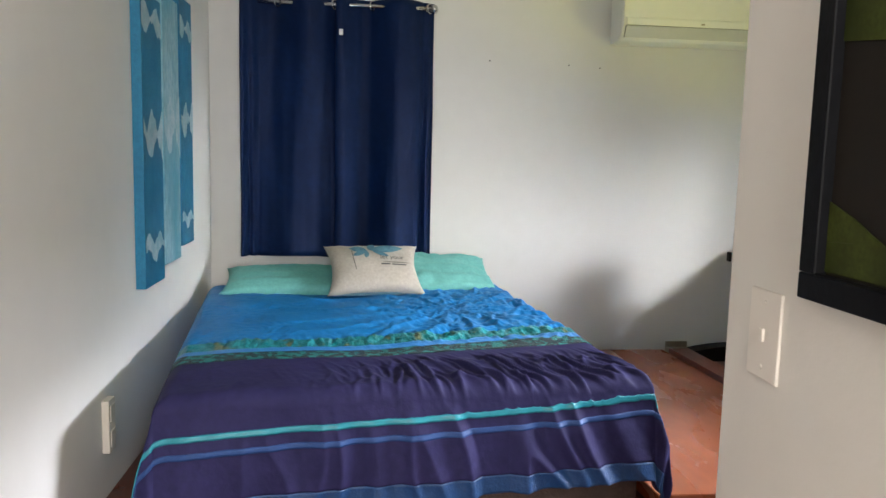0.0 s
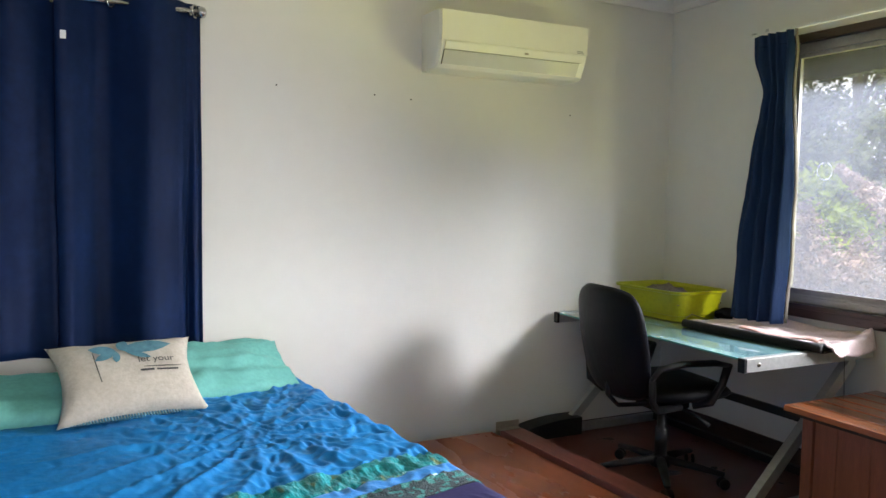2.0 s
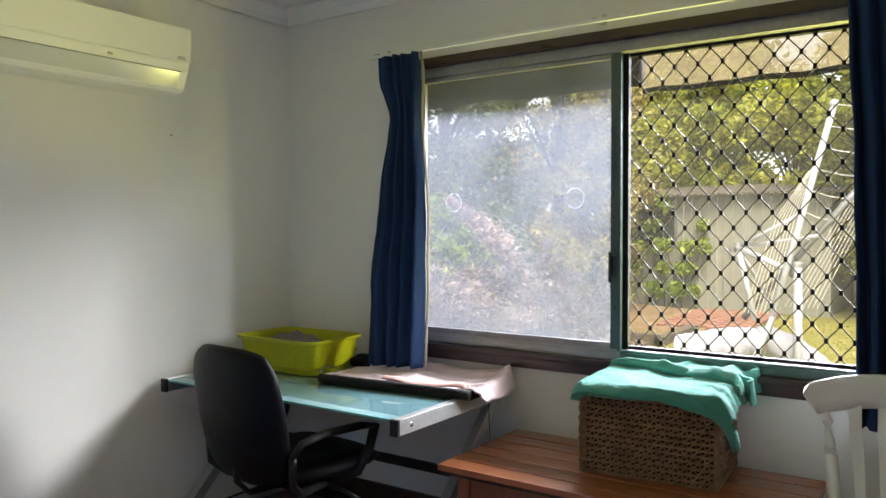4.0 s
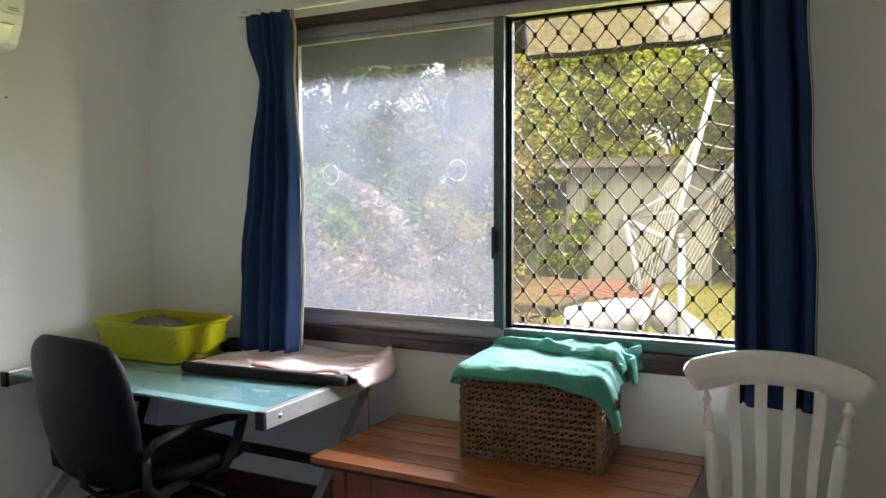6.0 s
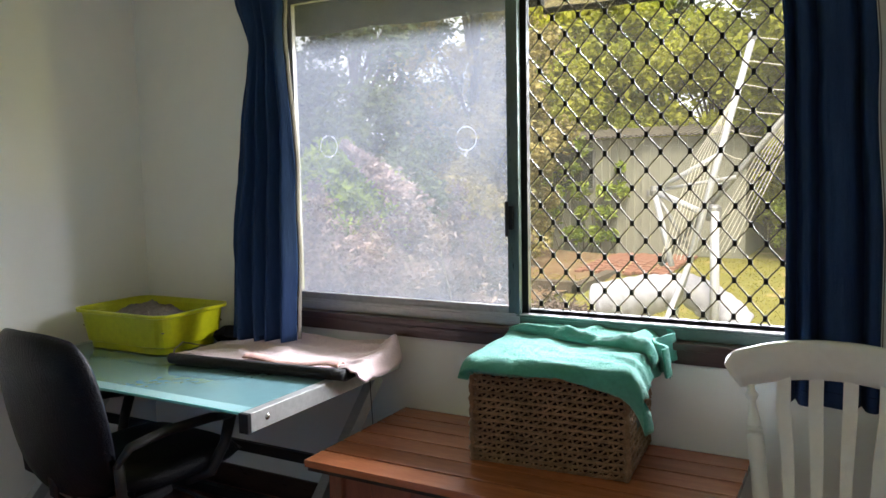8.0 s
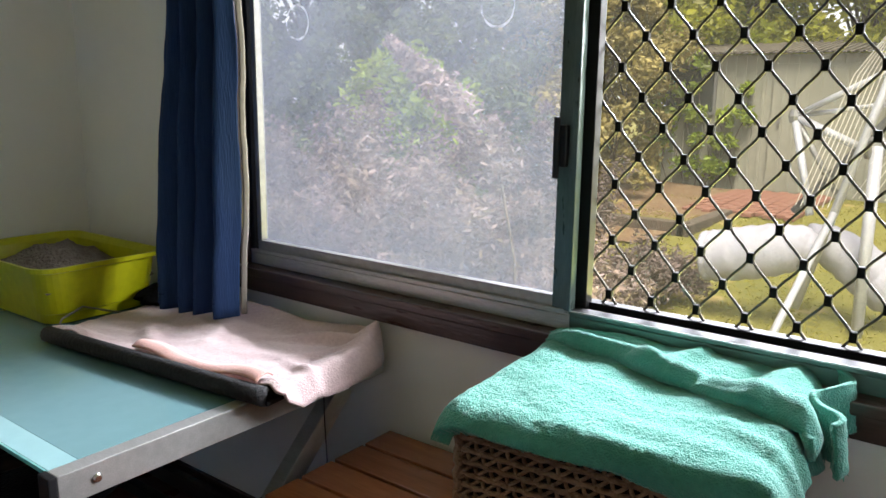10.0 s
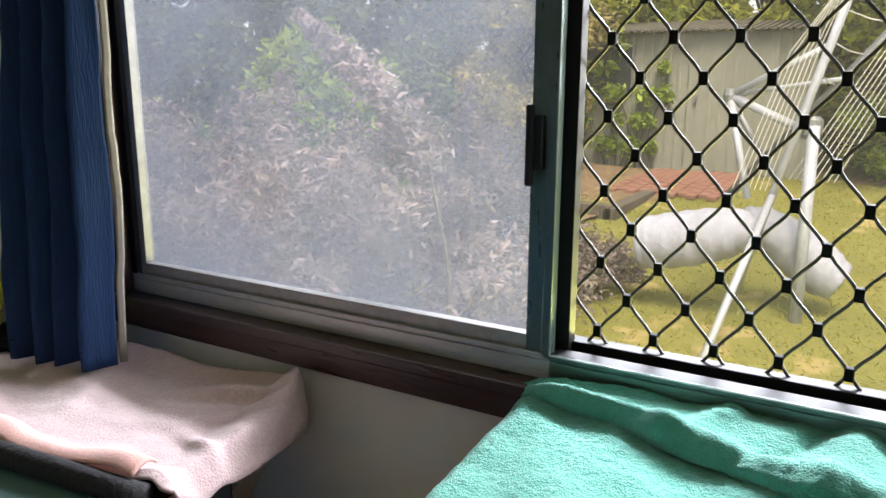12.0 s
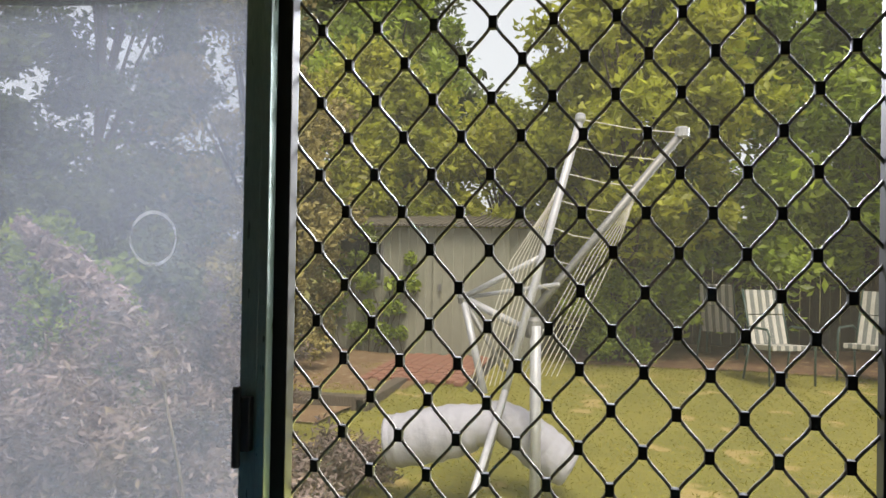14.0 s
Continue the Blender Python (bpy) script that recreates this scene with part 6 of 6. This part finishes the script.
# rotary clothes hoist, folded
def hoist():
    h = thing("clothes_hoist", "folded galvanised rotary clothes hoist standing on the lawn", "clothes line")

    def rod_part(name, a, b, r, m, label=""):
        part(name, tube(bmesh.new(), [a, b], r, 10), m, h, label, True)

    rod_part("mast", (8.97, 5.445, -0.2), (8.97, 5.46, 1.06), 0.036, M_GALV, "galvanised mast")
    A0, A1 = Vector((8.90, 5.80, 0.02)), Vector((8.90, 5.197, 2.36))
    B0, B1 = Vector((9.10, 5.91, 0.606)), Vector((9.10, 4.574, 2.294))
    rod_part("arm", A0, A1, 0.025, M_GALV, "light galvanised arm")
    rod_part("arm", B0, B1, 0.028, M_STEELD, "weathered grey arm")
    rod_part("leg", A0.lerp(A1, 0.27), (7.95, 5.79, -0.15), 0.022, M_GALV, "light stay leg standing on the lawn")
    part("cap", lathe(bmesh.new(), [(0.028, -0.03), (0.045, -0.02), (0.045, 0.03), (0.03, 0.04)], Matrix.Translation(B1), 12), M_GALV, h)
    part("cap", lathe(bmesh.new(), [(0.025, -0.02), (0.034, 0.0), (0.03, 0.03), (0.012, 0.04)], Matrix.Translation(A1), 12), M_GALV, h)
    E0 = Vector((9.05, 5.95, 1.22))
    for p, r, m in (((8.93, 5.43, 1.50), 0.020, M_GALV), ((9.08, 5.32, 1.325), 0.016, M_GALV), ((9.0, 5.50, 1.02), 0.026, M_GALV), ((8.91, 5.775, 0.62), 0.024, M_GALV), ((9.03, 5.66, 0.75), 0.018, M_STEELD)):
        rod_part("strut", E0, p, r, m)
    part("hub", lathe(bmesh.new(), [(0.05, -0.06), (0.06, -0.03), (0.06, 0.05), (0.04, 0.07)], Matrix.Translation((9.0, 5.475, 1.04)), 14), M_STEELD, h)
    part("elbow_joint", lathe(bmesh.new(), [(0.03, -0.04), (0.04, 0.0), (0.03, 0.04)], Matrix.Translation(E0), 10), M_STEELD, h)
    # cords between the two arms, and hanging slack beside each
    for k in range(8):
        t = 0.50 + 0.5 * k / 7
        a, b = A0.lerp(A1, t), B0.lerp(B1, 0.30 + 0.70 * k / 7)
        part("cord", tube(bmesh.new(), [a, (a + b) / 2 - Vector((0, 0, 0.015)), b], 0.0035, 5), M_LINE, h)
    for k in range(8):
        o = 0.022 * (k + 1)
        a = A0.lerp(A1, 0.93 - 0.015 * k)
        part("cord", tube(bmesh.new(), [a, A0.lerp(A1, 0.62) + Vector((0.02, o * 1.1, 0)), A0.lerp(A1, 0.30) + Vector((0.02, o * 1.4, -0.05))], 0.0032, 5), M_LINE, h)
        b = B0.lerp(B1, 0.95 - 0.02 * k)
        part("cord", tube(bmesh.new(), [b, B0.lerp(B1, 0.55) + Vector((0, -o * 1.15, 0.0)), B0.lerp(B1, 0.20) + Vector((0, -o * 1.6 - 0.03, -0.22))], 0.0032, 5), M_LINE, h)


hoist()


def cover_roll():
    """White cloth rolled into a long bolster, bent over the hoist's lower struts."""
    r = thing("rolled_cover", "white cloth cover rolled into a bolster, hung on the hoist", "cover")
    left = [Vector(p) for p in ((8.86, 6.385, 0.285), (8.86, 6.30, 0.30), (8.86, 6.10, 0.345), (8.86, 5.93, 0.39), (8.86, 5.80, 0.42), (8.86, 5.72, 0.40))]
    right = [Vector(p) for p in ((9.10, 5.82, 0.44), (9.15, 5.70, 0.41), (9.18, 5.56, 0.33), (9.20, 5.43, 0.225), (9.20, 5.33, 0.15), (9.20, 5.24, 0.10))]
    for pts, rad in ((left, (0.165, 0.172, 0.175, 0.165, 0.14, 0.10)), (right, (0.10, 0.13, 0.15, 0.16, 0.155, 0.12))):
        fine, fr = [], []
        for i in range(len(pts) - 1):
            for k in range(5):
                t = k / 5
                fine.append(pts[i].lerp(pts[i + 1], t))
                fr.append(rad[i] * (1 - t) + rad[i + 1] * t)
        fine.append(pts[-1])
        fr.append(rad[-1])
        bm = bmesh.new()
        tube(bm, fine, [q * (1 + 0.03 * math.sin(i * 1.9)) for i, q in enumerate(fr)], 22)
        part("bolster", bm, M_ROLL, r, "", True)


cover_roll()


def garden_chair(x, y, rot, label):
    c = thing("garden_chair", label, "garden chair", group="garden chairs")
    c.matrix_world = Matrix.Translation((x, y, gz(x, y) + 0.03)) @ Matrix.Rotation(radians(rot), 4, 'Z')

    def pad(name, p, tilt, ln):
        for k in range(9):
            bm = bmesh.new()
            m = Matrix.Translation(p) @ Matrix.Rotation(radians(tilt), 4, 'Y')
            box(bm, (0, -0.225 + 0.05 * k, -0.03), (ln, -0.225 + 0.05 * k + 0.0495, 0.03), 0.006, m)
            part(name, bm, M_STRIPED if k % 2 else M_STRIPE, c, "striped cushion strip")

    pad("seat_cushion", (-0.25, 0, 0.43), 4, 0.48)
    pad("back_cushion", (0.22, 0, 0.42), -72, 0.36)
    pad("head_cushion", (0.335, 0, 0.775), -76, 0.30)
    for s in (-1, 1):
        bm = bmesh.new()
        tube(bm, [(-0.28, s * 0.28, 0), (-0.27, s * 0.28, 0.56), (-0.22, s * 0.28, 0.64), (0.2, s * 0.28, 0.64), (0.28, s * 0.26, 0.58), (0.24, s * 0.26, 0.40)], 0.014, 8)
        part("arm_frame", bm, M_GREENMETAL, c, "green metal tube arm", True)
        part("leg", tube(bmesh.new(), [(0.2, s * 0.26, 0.42), (0.3, s * 0.28, 0)], 0.014, 8), M_GREENMETAL, c, "", True)
        part("back_tube", tube(bmesh.new(), [(0.18, s * 0.24, 0.38), (0.42, s * 0.24, 1.08)], 0.014, 8), M_GREENMETAL, c, "", True)


garden_chair(13.75, 3.08, 20, "metal garden chair with grey and cream striped cushions")
garden_chair(14.2, 1.96, -35, "metal garden chair with striped cushions beside the dark fence")

garden_chair(16.1, 3.42, 160, "metal garden chair turned away under the low branches")

# trees and shrubs
tree("tree", 16.6, 3.6, 6.2, 1.9, M_LEAF, 22000, 1, "dense green tree with glossy leaves behind the lawn", low=0.08)
tree("tree", 16.2, 5.0, 7.0, 1.6, M_LEAFY, 20000, 2, "bright yellow-green leafy tree beside the shed", low=0.10)
tree("tree", 19.6, 9.8, 7.6, 2.3, M_LEAF, 15000, 3, "tall green tree rising behind the shed roof", size=0.11, low=0.2)
tree("tree", 16.4, 1.2, 6.5, 1.9, M_LEAF, 20000, 4, "dark green tree over the garden chairs", low=0.22)
tree("tree", 16.9, -1.6, 7.5, 2.3, M_LEAFD, 13000, 5, "dark drooping tree by the fence", low=0.25, droop=0.6)
tree("tree", 13.7, 9.85, 6.2, 1.45, M_LEAFO, 20000, 6, "thin dry yellowish tree at the shed's end", low=0.06, size=0.055, droop=0.5)
tree("tree", 15.1, 4.75, 6.0, 1.7, M_LEAFY, 18000, 16, "bright leafy tree overhanging the shed's end", low=0.28, size=0.08, nclump=44)
tree("tree", 17.8, 6.9, 4.1, 1.6, M_LEAFY, 15000, 18, "light green tree behind the shed roof", low=0.2, size=0.08)
tree("tree", 17.6, 9.4, 5.2, 1.9, M_LEAFY, 15000, 17, "tall light green tree rising over the shed roof", low=0.25, size=0.09)
tree("tree", 13.0, 11.8, 7.5, 2.0, M_LEAFD, 15000, 7, "tall dark wattle tree with fine foliage", size=0.07, low=0.1)
tree("tree", 11.3, 12.6, 7.2, 2.0, M_LEAFD, 15000, 8, "dark fine-leaved tree against the sky", size=0.065, low=0.08)
tree("tree", 9.3, 13.2, 6.5, 1.9, M_LEAFD, 14000, 9, "dark feathery tree beyond the shrubs", size=0.065, low=0.08)
tree("tree", 7.6, 13.6, 5.6, 1.9, M_LEAFD, 12000, 10, "dark tree with sky showing between its branches", size=0.065, low=0.1)
tree("tree", 9.3, 9.40, 1.80, 0.80, M_LEAF, 10000, 11, "low bright green bush in the open", size=0.05, low=0.08, trunk_r=0.04)
tree("tree", 22.0, 11.0, 9.0, 3.0, M_LEAFD, 12000, 12, "tall dark tree far behind the shed", size=0.13, low=0.15)
tree("tree", 21.0, 1.5, 9.0, 3.0, M_LEAF, 12000, 13, "tall green tree beyond the fence", size=0.13, low=0.2)
tree("tree", 13.2, 9.15, 3.1, 0.8, M_LEAFO, 12000, 15, "tall dry yellowish bush before the shed", size=0.05, low=0.1, trunk_r=0.04)
tree("tree", 15.2, 4.9, 1.3, 0.75, M_LEAF, 5000, 14, "low green bush at the lawn's edge", size=0.05, low=0.1, trunk_r=0.03, nclump=16)


def shrub(x, y, height, r, seed, label, leaf, count, size, nst=26):
    t = thing("shrub", label, "shrub", group="flowering shrubs")
    rng = random.Random(seed)
    z0 = gz(x, y) - 0.03
    bm = bmesh.new()
    cs, rs = [], []
    for k in range(nst):
        a, q = rng.uniform(0, 6.283), rng.random() ** 0.6
        tip = Vector((x + r * q * math.cos(a), y + r * q * math.sin(a), z0 + height * rng.uniform(0.45, 1.0) * (1.05 - 0.35 * q)))
        mid = Vector((x, y, z0)).lerp(tip, 0.5) + Vector((0, 0, 0.1))
        tube(bm, [(x + 0.08 * math.cos(a), y + 0.08 * math.sin(a), z0), mid, tip], [0.012, 0.008, 0.003], 5)
        for f in (0.45, 0.65, 0.85, 1.0):
            cs.append(tuple(mid.lerp(tip, (f - 0.45) / 0.55)))
            rs.append(0.10 + 0.10 * rng.random())
    part("stems", bm, M_BARK, t, "", True)
    scatter("foliage", t, leaf, count, clumps(cs, rs, 1.0, 0.1), size, seed, long=3.2)


shrub(7.0, 7.4, 1.3, 0.75, 21, "pinkish grey heath shrub close outside the window", M_HEATH, 17100, 0.0165)
shrub(7.5, 8.3, 1.5, 0.85, 22, "tall pinkish heath shrub with feathery tips", M_HEATH, 17100, 0.0165)
shrub(6.6, 8.4, 1.3, 0.7, 23, "low pinkish heath shrub by the wall", M_HEATH, 13300, 0.0165)
shrub(8.3, 7.3, 1.0, 0.7, 24, "low straggling heath shrub at the lawn's edge", M_HEATH, 11400, 0.0165)
shrub(8.6, 8.9, 1.55, 0.9, 25, "heath shrub mixed with dry stems", M_HEATH, 15200, 0.0165)
shrub(8.0, 9.7, 1.5, 0.8, 26, "heath shrub farther along the border", M_HEATH, 13300, 0.0165)

shrub(7.4, 6.75, 0.75, 0.5, 27, "low heath shrub before the window", M_HEATH, 9500, 0.0165)
branch = thing("shrub", "long arching heath branch with feathery pink tip", "shrub", group="flowering shrubs")
bm = bmesh.new()
arc = [(7.0, 6.72, -0.12), (7.0, 6.74, 0.50), (7.0, 6.85, 0.97), (7.0, 7.13, 1.28), (7.0, 7.34, 1.45), (7.0, 7.56, 1.60)]
tube(bm, arc, [0.010, 0.009, 0.007, 0.006, 0.004, 0.002], 6)
part("stem", bm, M_BARK, branch, "", True)
scatter("foliage", branch, M_HEATH, 2600, clumps([tuple(Vector(arc[i]).lerp(Vector(arc[i + 1]), q / 5)) for i in (2, 3, 4) for q in range(6)], [0.13, 0.14, 0.14, 0.13, 0.12, 0.12, 0.11, 0.10, 0.10, 0.09, 0.09, 0.08, 0.08, 0.07, 0.06, 0.05, 0.05, 0.04], 1.0, 0.1), 0.0165, 90, long=3.2)
tree("bush", 8.75, 8.75, 0.95, 0.75, M_LEAFD, 9000, 91, "low dark bush behind the heath shrubs", 0.035, 0.03, 0.03, 0.0, 26)
shrub(9.5, 8.1, 1.35, 0.8, 28, "heath shrub with pale tips by the mulch bed", M_HEATH, 13300, 0.0165)
shrub(8.9, 6.75, 0.42, 0.45, 29, "small dry heath shrub in the lawn", M_HEATH, 6650, 0.0165, 16)
for i, (x, y, hh, rr, lf) in enumerate(((12.2, 10.9, 2.6, 1.3, M_LEAFD), (10.6, 11.5, 2.4, 1.3, M_LEAFD), (13.8, 10.3, 2.3, 1.1, M_LEAFO), (9.2, 11.9, 2.6, 1.3, M_LEAFD), (10.9, 9.6, 1.5, 0.9, M_LEAFD),
                                         (8.0, 12.0, 2.6, 1.3, M_LEAFD), (12.3, 9.4, 1.3, 0.8, M_LEAFO))):
    tree("bush", x, y, hh, rr, lf, 7000, 60 + i, "dense dark bush filling the garden border" if lf is M_LEAFD else "dry yellowish bush beside the mulch bed", 0.05, 0.03, 0.03, 0.0, 26)

# creeper growing over the shed front
vine = thing("creeper", "leafy creeper climbing the shed front", "climbing plant")
vr = random.Random(77)
stems = bmesh.new()
vc, vrad = [], []
for k in range(9):
    y = 7.95 + 0.16 * k
    pts = [(14.80, y + 0.12 * math.sin(k + 1.3 * q), 0.0 + 0.36 * q) for q in range(vr.randint(3, 6))]
    tube(stems, pts, 0.008, 5)
    for p in pts[1:]:
        vc.append((14.76, p[1] + vr.uniform(-0.15, 0.15), p[2]))
        vrad.append(vr.uniform(0.08, 0.20))
part("stems", stems, M_BARK, vine, "", True)
scatter("foliage", vine, M_LEAF, 3200, clumps(vc, vrad, 1.0, 0.1), 0.055, 78)

# grass blades
rng = np.random.default_rng(31)


def blades(r, n):
    x = 6.2 + 8.5 * r.random(n) ** 1.2
    y = 0.5 + 8.0 * r.random(n)
    z = np.array([gz(a, b) for a, b in zip(x, y)]) + 0.018
    return np.stack([x, y, z], 1)


g = scatter("grass", None, M_BLADE, 46000, blades, 0.008, 33, long=4.5)
tagged(g, "short patchy lawn grass with dry yellow tufts", "grass", kind="stuff")
